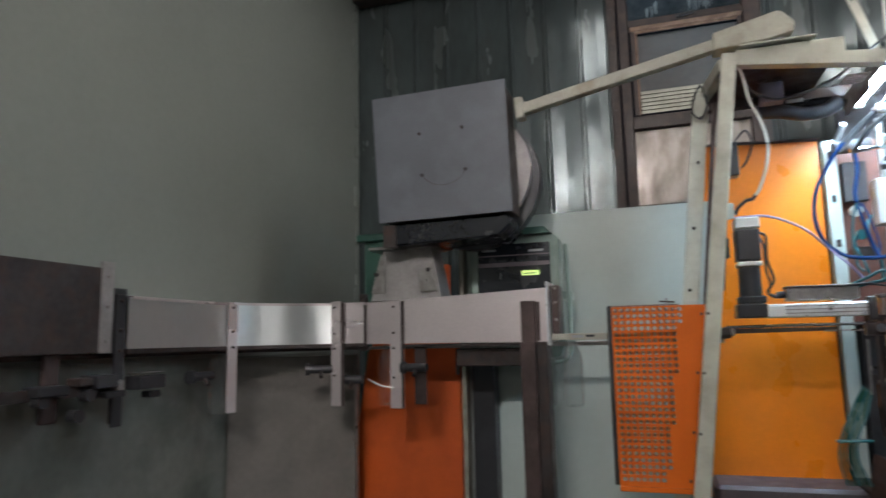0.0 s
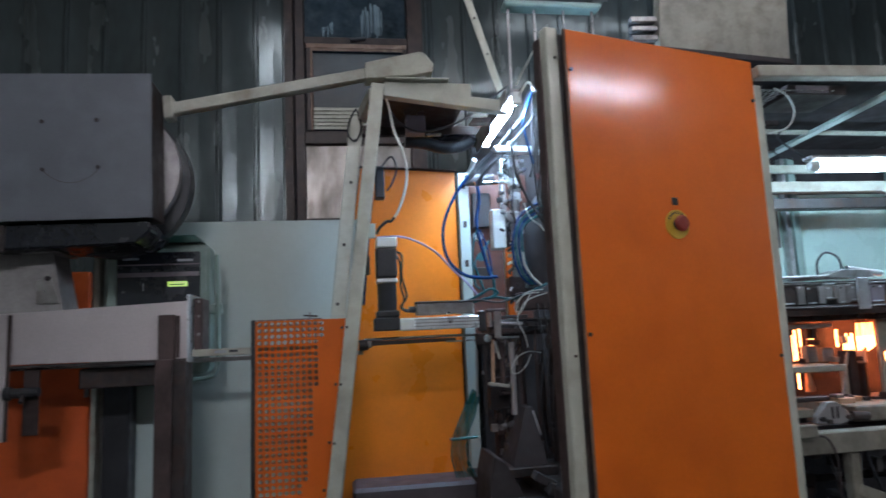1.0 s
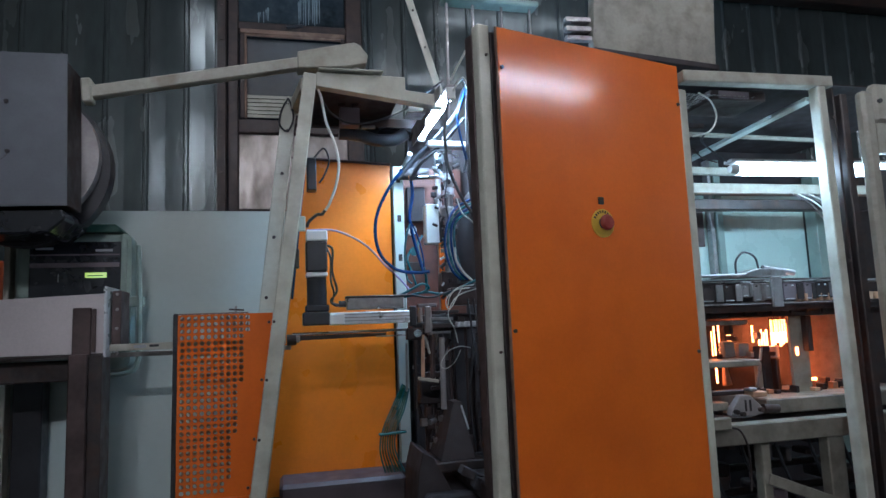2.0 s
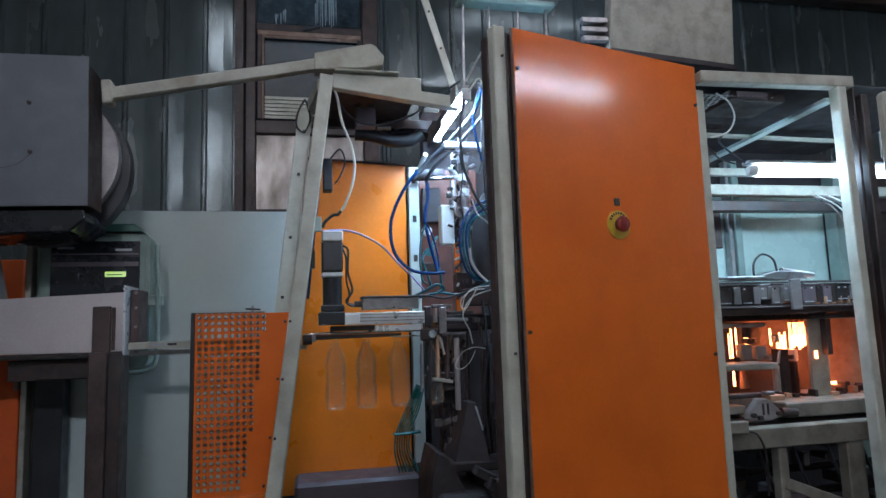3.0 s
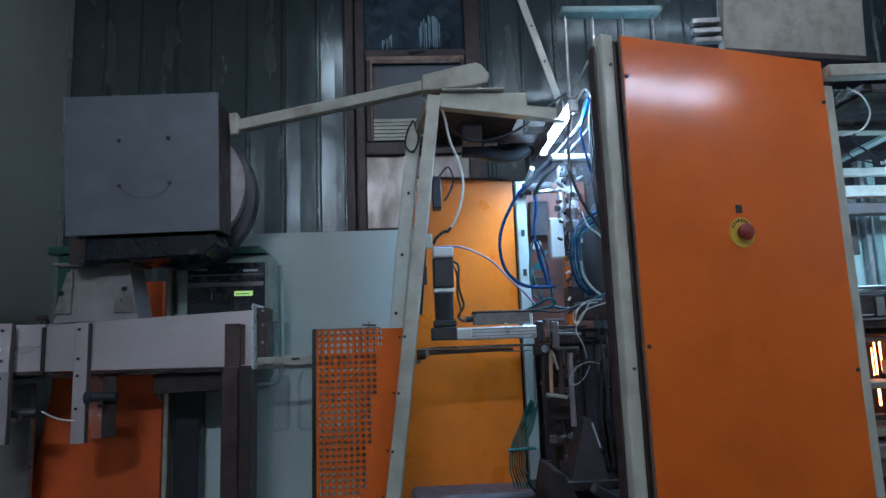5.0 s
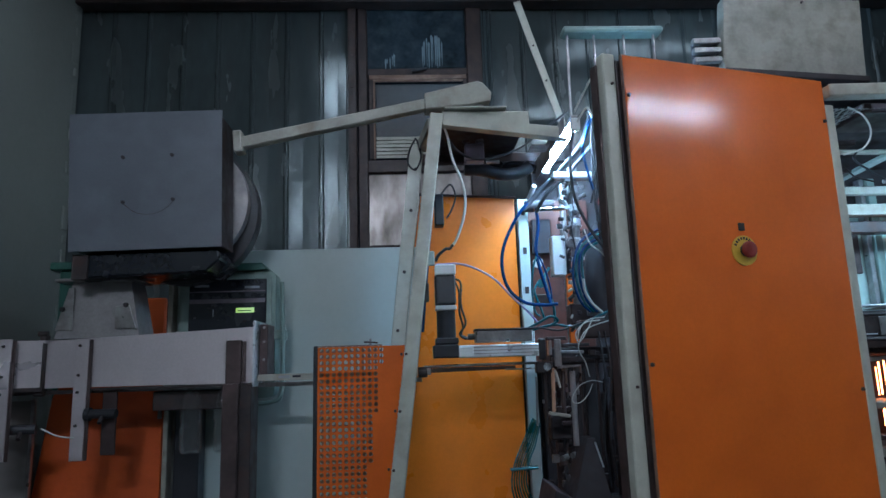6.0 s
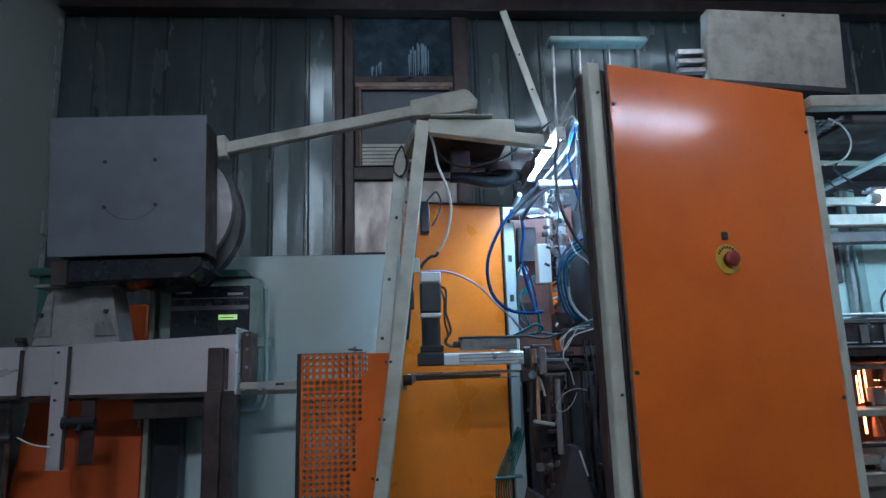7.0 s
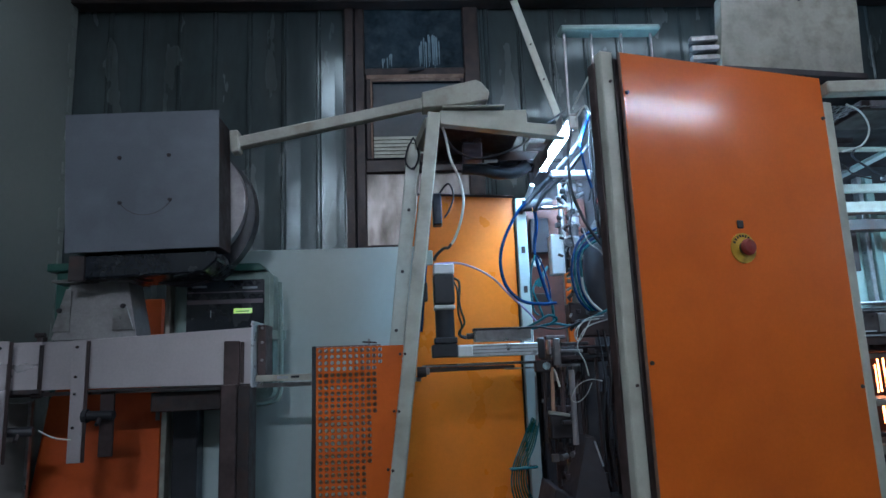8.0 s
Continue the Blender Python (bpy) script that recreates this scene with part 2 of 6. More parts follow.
def beam(p, q, w, h, up=(0, 0, 1), bevel=0.003, bm=None):
    """A bar from p to q: w across, h along up."""
    bm = bm or bmesh.new()
    p, q = Vector(p), Vector(q)
    d = (q - p).normalized()
    side = d.cross(Vector(up)).normalized()
    top = side.cross(d).normalized()
    rot = Matrix((side, top, d)).transposed().to_4x4()
    m = Matrix.Translation((p + q) / 2) @ rot @ Matrix.Diagonal((w, h, (q - p).length, 1))
    made = bmesh.ops.create_cube(bm, size=1, matrix=m)["verts"]
    b = min(bevel, w * 0.3, h * 0.3)
    if b > 0.0003:
        bmesh.ops.bevel(bm, geom=list({e for v in made for e in v.link_edges}), offset=b, segments=1, affect="EDGES")
    return bm


def rod(p, q, r, seg=14, r2=None, bm=None):
    bm = bm or bmesh.new()
    p, q = Vector(p), Vector(q)
    rot = (q - p).to_track_quat("Z", "Y").to_matrix().to_4x4()
    bmesh.ops.create_cone(bm, cap_ends=True, segments=seg, radius1=r, radius2=r if r2 is None else r2, depth=(q - p).length, matrix=Matrix.Translation((p + q) / 2) @ rot)
    return bm


def hose(points, r, steps=8, seg=8, bm=None):
    """A round cable that bends smoothly through the points."""
    bm = bm or bmesh.new()
    P = [Vector(p) for p in points]
    P = [2 * P[0] - P[1]] + P + [2 * P[-1] - P[-2]]
    line = []
    for i in range(1, len(P) - 2):
        a, b, c, d = P[i - 1:i + 3]
        for k in range(steps):
            t = k / steps
            line.append(0.5 * ((2 * b) + (c - a) * t + (2 * a - 5 * b + 4 * c - d) * t * t + (3 * b - a - 3 * c + d) * t ** 3))
    line.append(P[-2])
    rings = []
    side = None
    for i, p in enumerate(line):
        d = (line[min(i + 1, len(line) - 1)] - line[max(i - 1, 0)]).normalized()
        if side is None:
            side = d.orthogonal().normalized()
        side = (side - d * side.dot(d)).normalized()
        other = d.cross(side)
        rings.append([bm.verts.new(p + r * (math.cos(2 * math.pi * k / seg) * side + math.sin(2 * math.pi * k / seg) * other)) for k in range(seg)])
    for a, b in zip(rings, rings[1:]):
        for k in range(seg):
            bm.faces.new((a[k], a[(k + 1) % seg], b[(k + 1) % seg], b[k]))
    bm.faces.new(rings[0])
    bm.faces.new(rings[-1])
    return bm


def slab(outline, axis, a, b, bevel=0.0, bm=None):
    """An outline in the plane across axis, thickened from a to b along it."""
    bm = bm or bmesh.new()

    def put(u, v, w):
        return {"x": (w, u, v), "y": (u, w, v), "z": (u, v, w)}[axis]
    lo = [bm.verts.new(put(u, v, a)) for u, v in outline]
    hi = [bm.verts.new(put(u, v, b)) for u, v in outline]
    bm.faces.new(lo)
    bm.faces.new(hi)
    n = len(outline)
    for i in range(n):
        bm.faces.new((lo[i], lo[(i + 1) % n], hi[(i + 1) % n], hi[i]))
    bmesh.ops.recalc_face_normals(bm, faces=bm.faces)
    if bevel:
        bmesh.ops.bevel(bm, geom=bm.edges[:], offset=bevel, segments=1, affect="EDGES")
    return bm


def lathe(profile, seg=20, bm=None, at=(0, 0, 0)):
    """A round body from (radius, height) pairs."""
    bm = bm or bmesh.new()
    rings = [[bm.verts.new((at[0] + r * math.cos(2 * math.pi * k / seg), at[1] + r * math.sin(2 * math.pi * k / seg), at[2] + z)) for k in range(seg)] for r, z in profile]
    for a, b in zip(rings, rings[1:]):
        for k in range(seg):
            bm.faces.new((a[k], a[(k + 1) % seg], b[(k + 1) % seg], b[k]))
    return bm


def bolt(parent, at, r=0.006, way=(0, -1, 0), mat=None):
    at, way = Vector(at), Vector(way).normalized()
    return part("bolt", rod(at - way * 0.004, at + way * 0.006, r, 8, r * 0.8), mat or M_STEEL, parent)


# ---- the room ----
WALL_Y, LEFT_X, RIGHT_X, BACK_Y, ROOF = 3.66, -1.68, 4.6, -3.2, 3.58


def room():
    floor = solid("floor", box((LEFT_X - 0.2, BACK_Y - 0.2, -0.2), (RIGHT_X + 0.2, WALL_Y + 0.3, 0), 0), M_CONCRETE, "worn grey concrete factory floor", "floor", kind="structure")
    solid("ceiling", box((LEFT_X - 0.2, BACK_Y - 0.2, ROOF), (RIGHT_X + 0.2, WALL_Y + 0.3, ROOF + 0.12), 0), M_CEIL, "dark sheet metal roof underside", "ceiling", kind="structure")
    solid("wall_west", box((LEFT_X - 0.15, BACK_Y, 0), (LEFT_X, WALL_Y - 0.03, ROOF), 0), M_PLASTER, "grey-green plastered wall with a ragged end", "wall", kind="structure")
    solid("wall_east", box((RIGHT_X, BACK_Y, 0), (RIGHT_X + 0.15, WALL_Y, ROOF), 0), M_PLASTER_LOW, "plain grey plastered wall", "wall", kind="structure")
    solid("wall_south", box((LEFT_X - 0.15, BACK_Y - 0.15, 0), (RIGHT_X + 0.15, BACK_Y, ROOF), 0), M_PLASTER_LOW, "plain grey plastered wall", "wall", kind="structure")
    # ragged end of the plaster where it meets the sheet wall
    rnd = random.Random(4)
    bm = bmesh.new()
    z = 0.0
    while z < ROOF - 0.05:
        h = rnd.uniform(0.02, 0.14)
        w = rnd.uniform(0.002, 0.012)
        box((LEFT_X - 0.002, WALL_Y - 0.08 - rnd.uniform(0, 0.03), z), (LEFT_X + w, WALL_Y - 0.045, z + h), 0.004, bm)
        z += h * rnd.uniform(0.9, 2.2)
    solid("trim", bm, M_PLASTER, "crumbling pale mortar along the wall corner", "trim", kind="structure")
    # added band: stains plus the conveyor's shadow, both put into the dark colour
    solid("shaded_band", box((LEFT_X, BACK_Y, 0), (LEFT_X + 0.004, WALL_Y - 0.10, 1.30), 0), M_PLASTER_LOW, "stained lower wall band with the conveyor's shade in its colour", "wall", kind="structure")
    # grey-brown sheet that closes the corner below the conveyor
    solid("corner_sheet", beam((-1.670, 2.33, 0.65), (-1.237, 2.63, 0.65), 0.012, 1.29, bevel=0.002), M_SHEETBROWN, "grey-brown sheet metal panel below the conveyor", "panel", kind="structure")
    solid("corner_trim", beam((-1.231, 2.628, 0.0), (-1.231, 2.628, 1.30), 0.012, 0.02, (0, 1, 0), 0.002), M_STEEL, "bright steel edge on the sheet panel", "trim", kind="structure")
    return floor


def sheet_wall():
    """Tall ribbed metal sheets with a window between brown posts."""
    wall = thing("wall_north", (0, WALL_Y, 0), "weathered dark metal sheet wall with ribbed seams", "wall", kind="structure")
    rib = 0.202
    xs = [-0.491 + rib * k for k in range(-6, 26)]
    for a in xs:
        b = a + rib
        if b > RIGHT_X + 0.1 or a < LEFT_X - 0.2:
            continue
        spans = [(a, b, 0.0, ROOF)]
        if b > -0.128 and a < 0.675:
            spans = [(a, b, 0.0, 2.03)]
            if a < -0.17:
                spans.append((a, -0.128, 2.03, ROOF))
            if b > 0.71:
                spans.append((0.675, b, 2.03, ROOF))
        for a, b, z0, z1 in spans:
            out = [(a + 0.002, 0.0), (a + 0.002, -0.016), (a + 0.012, -0.016), (a + 0.020, -0.003), (a + 0.10, -0.001), (b - 0.012, -0.003), (b - 0.004, -0.012), (b - 0.0005, -0.012), (b - 0.0005, 0.0)]
            out = [(x, WALL_Y + y) for x, y in out] + [(b - 0.0005, WALL_Y + 0.02), (a + 0.002, WALL_Y + 0.02)]
            part("metal_sheet", slab(out, "z", z0, z1), M_WALLSHEET, wall)
    part("backing", box((LEFT_X, WALL_Y + 0.022, 0), (-0.10, WALL_Y + 0.10, ROOF), 0), M_CEIL, wall)
    part("backing", box((0.66, WALL_Y + 0.022, 0), (RIGHT_X, WALL_Y + 0.10, ROOF), 0), M_CEIL, wall)
    part("backing", box((-0.10, WALL_Y + 0.022, 0), (0.66, WALL_Y + 0.10, 2.03), 0), M_CEIL, wall)
    # dark girder under the roof
    solid("girder", box((LEFT_X, WALL_Y - 0.12, 3.50), (RIGHT_X, WALL_Y - 0.02, ROOF), 0.004), M_BROWN, "dark brown steel girder under the roof", "beam", kind="structure")
    wy = WALL_Y - 0.045
    win = thing("window_1", (0.28, WALL_Y, 2.04), "dark brown window with dirty panes and a tin panel", "window", kind="structure")
    fr = part("window_frame", box((-0.125, wy, 0.0), (-0.075, WALL_Y + 0.03, 3.52), 0.004), M_BROWN, win)
    part("window_frame", box((-0.066, wy + 0.008, 0.0), (-0.012, WALL_Y + 0.03, 3.52), 0.004), M_BROWN, win)
    part("window_frame", box((0.582, wy, 0.0), (0.672, WALL_Y + 0.03, 3.52), 0.004), M_BROWN, win)
    part("window_frame", box((-0.012, wy, 3.068), (0.582, WALL_Y + 0.02, 3.112), 0.004), M_BROWN, win)
    part("window_frame", box((-0.012, wy, 2.475), (0.582, WALL_Y + 0.02, 2.55), 0.004), M_BROWN, win)
    part("window_frame", box((-0.012, wy, 2.0), (0.582, WALL_Y + 0.02, 2.05), 0.004), M_BROWN, win)
    for z in (2.25, 2.45, 2.6, 2.75, 3.0, 3.2, 3.35):
        bolt(fr, (-0.10, wy, z), 0.007, mat=M_BROWNSTEEL)
    top = part("pane", box((-0.012, WALL_Y - 0.005, 3.112), (0.582, WALL_Y + 0.003, 3.52), 0), M_GLASS, win, "upper pane with chalky smears")
    rnd = random.Random(9)
    for cx, w, zt in ((0.135, 0.075, 3.24), (0.385, 0.13, 3.36)):
        bm = bmesh.new()
        for k in range(int(w / 0.013)):
            x = cx - w / 2 + 0.013 * k + rnd.uniform(-0.003, 0.003)
            t = zt - rnd.uniform(0, 0.05) - abs(x - cx) * 0.7
            low = 3.118 + rnd.uniform(0, 0.05)
            hw = rnd.uniform(0.002, 0.005)
            slab([(x - hw * 0.4, low), (x + hw * 0.4, low), (x + hw, (low + t) / 2), (x + hw * 1.5, t - 0.012), (x, t), (x - hw * 1.5, t - 0.012), (x - hw, (low + t) / 2)], "y", WALL_Y - 0.0062, WALL_Y - 0.0051, bm=bm)
        part("smear", bm, M_SMEAR, top)
    sash = part("sash", box((-0.002, wy - 0.012, 3.040), (0.575, wy + 0.004, 3.066), 0.003), M_SASH, win, "worn reddish-brown wooden sash")
    part("sash_stile", box((-0.002, wy - 0.012, 2.552), (0.022, wy + 0.004, 3.038), 0.003), M_BROWN, sash)
    part("sash_stile", box((0.551, wy - 0.012, 2.552), (0.575, wy + 0.004, 3.038), 0.003), M_BROWN, sash)
    part("sash_edge", box((0.022, wy - 0.008, 3.026), (0.551, wy + 0.004, 3.038), 0.002), M_SASH, sash)
    part("sash_edge", box((0.022, wy - 0.010, 2.552), (0.034, wy + 0.004, 3.026), 0.002), M_SASH, sash)
    part("handle", beam((0.25, wy - 0.02, 3.085), (0.34, wy - 0.02, 3.098), 0.016, 0.016), M_BLACK, sash)
    part("pane", box((0.034, WALL_Y - 0.012, 2.70), (0.551, WALL_Y - 0.006, 3.026), 0), M_DULLPANE, win)
    for k in range(6):
        part("slat", beam((0.036, wy, 2.568 + 0.022 * k), (0.55, wy, 2.568 + 0.022 * k), 0.006, 0.018, bevel=0.002), M_BEIGE, win)
    part("tin_panel", box((-0.010, WALL_Y - 0.012, 2.052), (0.58, WALL_Y - 0.006, 2.474), 0), M_MIRRORSHEET, win, "blotched shiny tin panel")


def ceiling_lamps():
    """Unseen tube lights over the work floor, behind the camera's place; the fifth is added fill."""
    for n, (x, y, turn, power) in enumerate(CEIL_LAMPS):
        lamp = thing("ceiling_light", (x, y, ROOF), "white twin tube light added out of view under the roof", "lamp", "ceiling tube lights")
        c, d = Vector((x, y, 0)), Vector((math.cos(radians(turn)), math.sin(radians(turn)), 0))
        side, up = Vector((-d.y, d.x, 0)), Vector((0, 0, 1))
        part("housing", beam(c - d * 0.62 + up * (ROOF - 0.031), c + d * 0.62 + up * (ROOF - 0.031), 0.14, 0.058, bevel=0.008), M_WHITEPL, lamp)
        for o in (-0.035, 0.035):
            part("tube", rod(c - d * 0.58 + side * o + up * (ROOF - 0.085), c + d * 0.58 + side * o + up * (ROOF - 0.085), 0.016, 10), CEIL_TUBES[n], lamp, smooth=True)


# ---- the large orange guard and the machine's frames ----
PL, PR = Vector((0.862, 1.802, 0)), Vector((1.612, 2.005, 0))
PU = (PR - PL).normalized()
PN = Vector((PU.y, -PU.x, 0))


def on_panel(u, z, out=0.0):
    p = PL + PU * u + PN * out
    return (p.x, p.y, z)


def tilted_box(u0, u1, z0, z1, d0, d1, bevel=0.003):
    """A box in the orange guard's own directions."""
    bm = box((u0, -d1, z0), (u1, -d0, z1), bevel)
    m = Matrix(((PU.x, -PN.x, 0, PL.x), (PU.y, -PN.y, 0, PL.y), (0, 0, 1, 0), (0, 0, 0, 1)))
    bmesh.ops.transform(bm, matrix=m, verts=bm.verts)
    return bm


def orange_guard():
    w = (PR - PL).length
    g = thing("machine_guard", (1.23, 1.9, 0), "tall glossy orange sheet metal guard on a pale frame", "guard panel")
    part("panel", tilted_box(0, w, 0.05, 2.277, -0.010, 0, 0.003), M_ORANGE, g)
    part("frame_post", tilted_box(-0.054, -0.011, 0.0, 2.287, -0.060, -0.022, 0.004), M_BEIGE, g, "worn pale painted steel post")
    part("frame_post", tilted_box(-0.062, -0.055, 0.0, 2.26, -0.085, -0.05, 0.002), M_BROWNSTEEL, g)
    part("frame_post", tilted_box(-0.008, 0.03, 0.0, 2.27, -0.06, -0.024, 0.003), M_DARK, g)
    part("frame_post", tilted_box(w + 0.003, w + 0.040, 0.0, 2.195, -0.060, -0.003, 0.003), M_BEIGE, g)
    part("panel_return", tilted_box(0.004, w - 0.002, 0.06, 2.268, -0.022, -0.011, 0.001), M_BROWNSTEEL, g)
    part("top_rail", tilted_box(0.03, w - 0.002, 2.22, 2.266, -0.07, -0.024, 0.004), M_BEIGE, g)
    part("edge_rim", tilted_box(-0.003, -0.0005, 0.05, 2.277, -0.010, 0.0015, 0.0005), M_SASH, g, "paint worn off along the sheet's edge")
    for u, z in ((0.012, 2.149), (0.012, 1.359), (w - 0.014, 2.132), (w - 0.014, 1.262)):
        bolt(g, on_panel(u, z), 0.007, PN, M_DARK)
    for z in (2.19, 1.30):
        bolt(g, on_panel(-0.027, z, -0.022), 0.005, PN, M_DARK)
    # emergency stop
    e = thing("emergency_stop", on_panel(0.368, 1.685), "red mushroom emergency stop on a yellow round plate", "switch")
    c = Vector(on_panel(0.371, 1.687))
    part("plate", rod(c, c + PN * 0.004, 0.046, 36), M_YELLOW, e, "worn yellow disc")
    ring = part("collar", rod(c + PN * 0.004, c + PN * 0.014, 0.018, 20), M_BLACK, e)
    part("button", lathe_on(c + PN * 0.014, PN, ((0.0005, 0.0), (0.020, 0.0), (0.025, 0.005), (0.0255, 0.012), (0.020, 0.018), (0.0005, 0.0205))), M_RED, e, "red mushroom button", smooth=True)
    for k in range(9):
        a = radians(25 + k * 16)
        d = PU * math.cos(a) + Vector((0, 0, 1)) * math.sin(a)
        p = c + d * 0.037 + PN * 0.0045
        part("print_bar", beam(p - d * 0.004, p + d * 0.004, 0.006, 0.001, PN, 0), M_DARK, e)
    part("indicator", tilted_box(0.358, 0.380, 1.748, 1.772, -0.001, 0.006, 0.002), M_BLACK, e)


def lathe_on(at, way, profile, seg=24):
    bm = lathe(profile, seg)
    rot = Vector(way).to_track_quat("Z", "Y").to_matrix().to_4x4()
    bmesh.ops.transform(bm, matrix=Matrix.Translation(at) @ rot, verts=bm.verts)
    return bm


def lean(z, side=0.0):
    """The x of the leaning end frame at height z."""
    return 0.331 + (z - 2.337) * 0.1315 + side


def end_frame():
    """The leaning end frame with its top beams."""
    f = thing("machine_end_frame", (lean(0), 2.4, 0), "leaning pale beige steel end frame of the moulding machine", "machine frame")
    # front post, open channel towards the room
    part("post", beam((lean(0), 2.40, 0), (lean(2.335), 2.40, 2.335), 0.050, 0.030, (0, 1, 0), 0.003), M_BEIGE, f)
    part("post_flange", beam((lean(0, 0.028), 2.43, 0), (lean(2.30, 0.022), 2.43, 2.30), 0.008, 0.055, (0, 1, 0), 0.002), M_BEIGE_D, f)
    back = part("post", beam((lean(0, -0.036), 2.70, 0), (lean(2.30, -0.072), 2.70, 2.30), 0.058, 0.05, (0, 1, 0), 0.003), M_BEIGE, f)
    part("post_strip", beam((lean(0, 0.016), 2.68, 0), (lean(2.30, -0.020), 2.68, 2.30), 0.014, 0.04, (0, 1, 0), 0.002), M_BROWNSTEEL, f)
    for z in (2.2, 2.02, 1.76, 1.52):
        bolt(back, (lean(z, -0.066), 2.675, z), 0.008, mat=M_DARK)
    for z in (1.42, 1.22, 1.02):
        bolt(f, (lean(z, -0.018), 2.385, z), 0.006, mat=M_DARK)
    # top beam that runs into the machine
    part("top_beam", slab([(0.352, 2.286), (0.352, 2.341), (0.687, 2.337), (0.688, 2.286), (0.840, 2.270), (0.838, 2.222)], "y", 2.385, 2.430, 0.002), M_BEIGE, f)
    part("top_beam", beam((0.315, 2.42, 2.305), (0.275, 2.70, 2.305), 0.04, 0.045), M_BEIGE_D, f)
    part("top_beam", beam((0.26, 2.92, 2.32), (0.95, 2.92, 2.32), 0.04, 0.045), M_DARK, f)
    part("cover_plate", box((0.36, 2.36, 2.343), (0.60, 2.46, 2.349), 0.002), M_BEIGE, f)
    part("roof_sheet", slab([(0.36, 2.432), (0.70, 2.432), (0.70, 2.90), (0.30, 2.90)], "z", 2.335, 2.339), M_DARK, f)
    part("hinge_rod", rod((0.41, 2.385, 2.356), (0.60, 2.385, 2.356), 0.004, 8), M_STEEL, f)
    # wire loop hung on the back post
    part("wire_loop", hose([(0.25, 2.655, 2.33), (0.225, 2.65, 2.28), (0.215, 2.65, 2.22), (0.245, 2.65, 2.19), (0.27, 2.65, 2.24), (0.262, 2.65, 2.30), (0.25, 2.655, 2.33)], 0.004), M_BLACK, f)
    return f


def swing_arm():
    a = thing("swing_arm", (0.52, 2.46, 2.37), "pale beige square tube arm hinged on the end frame", "arm")
    part("tube", beam((-0.425, 2.45, 2.245), (0.30, 2.45, 2.395), 0.040, 0.044, bevel=0.004), M_BEIGE_D, a)
    part("joint_cover", slab([(0.285, 2.365), (0.285, 2.430), (0.500, 2.480), (0.520, 2.470), (0.552, 2.430), (0.545, 2.395), (0.46, 2.378)], "y", 2.415, 2.495, 0.004), M_BEIGE_D, a)
    part("end_clamp", beam((-0.432, 2.45, 2.205), (-0.440, 2.45, 2.292), 0.034, 0.055, (0, 1, 0), 0.005), M_BEIGE_D, a)
    part("pivot", rod((0.50, 2.455, 2.345), (0.50, 2.455, 2.40), 0.022, 18), M_STEEL, a)


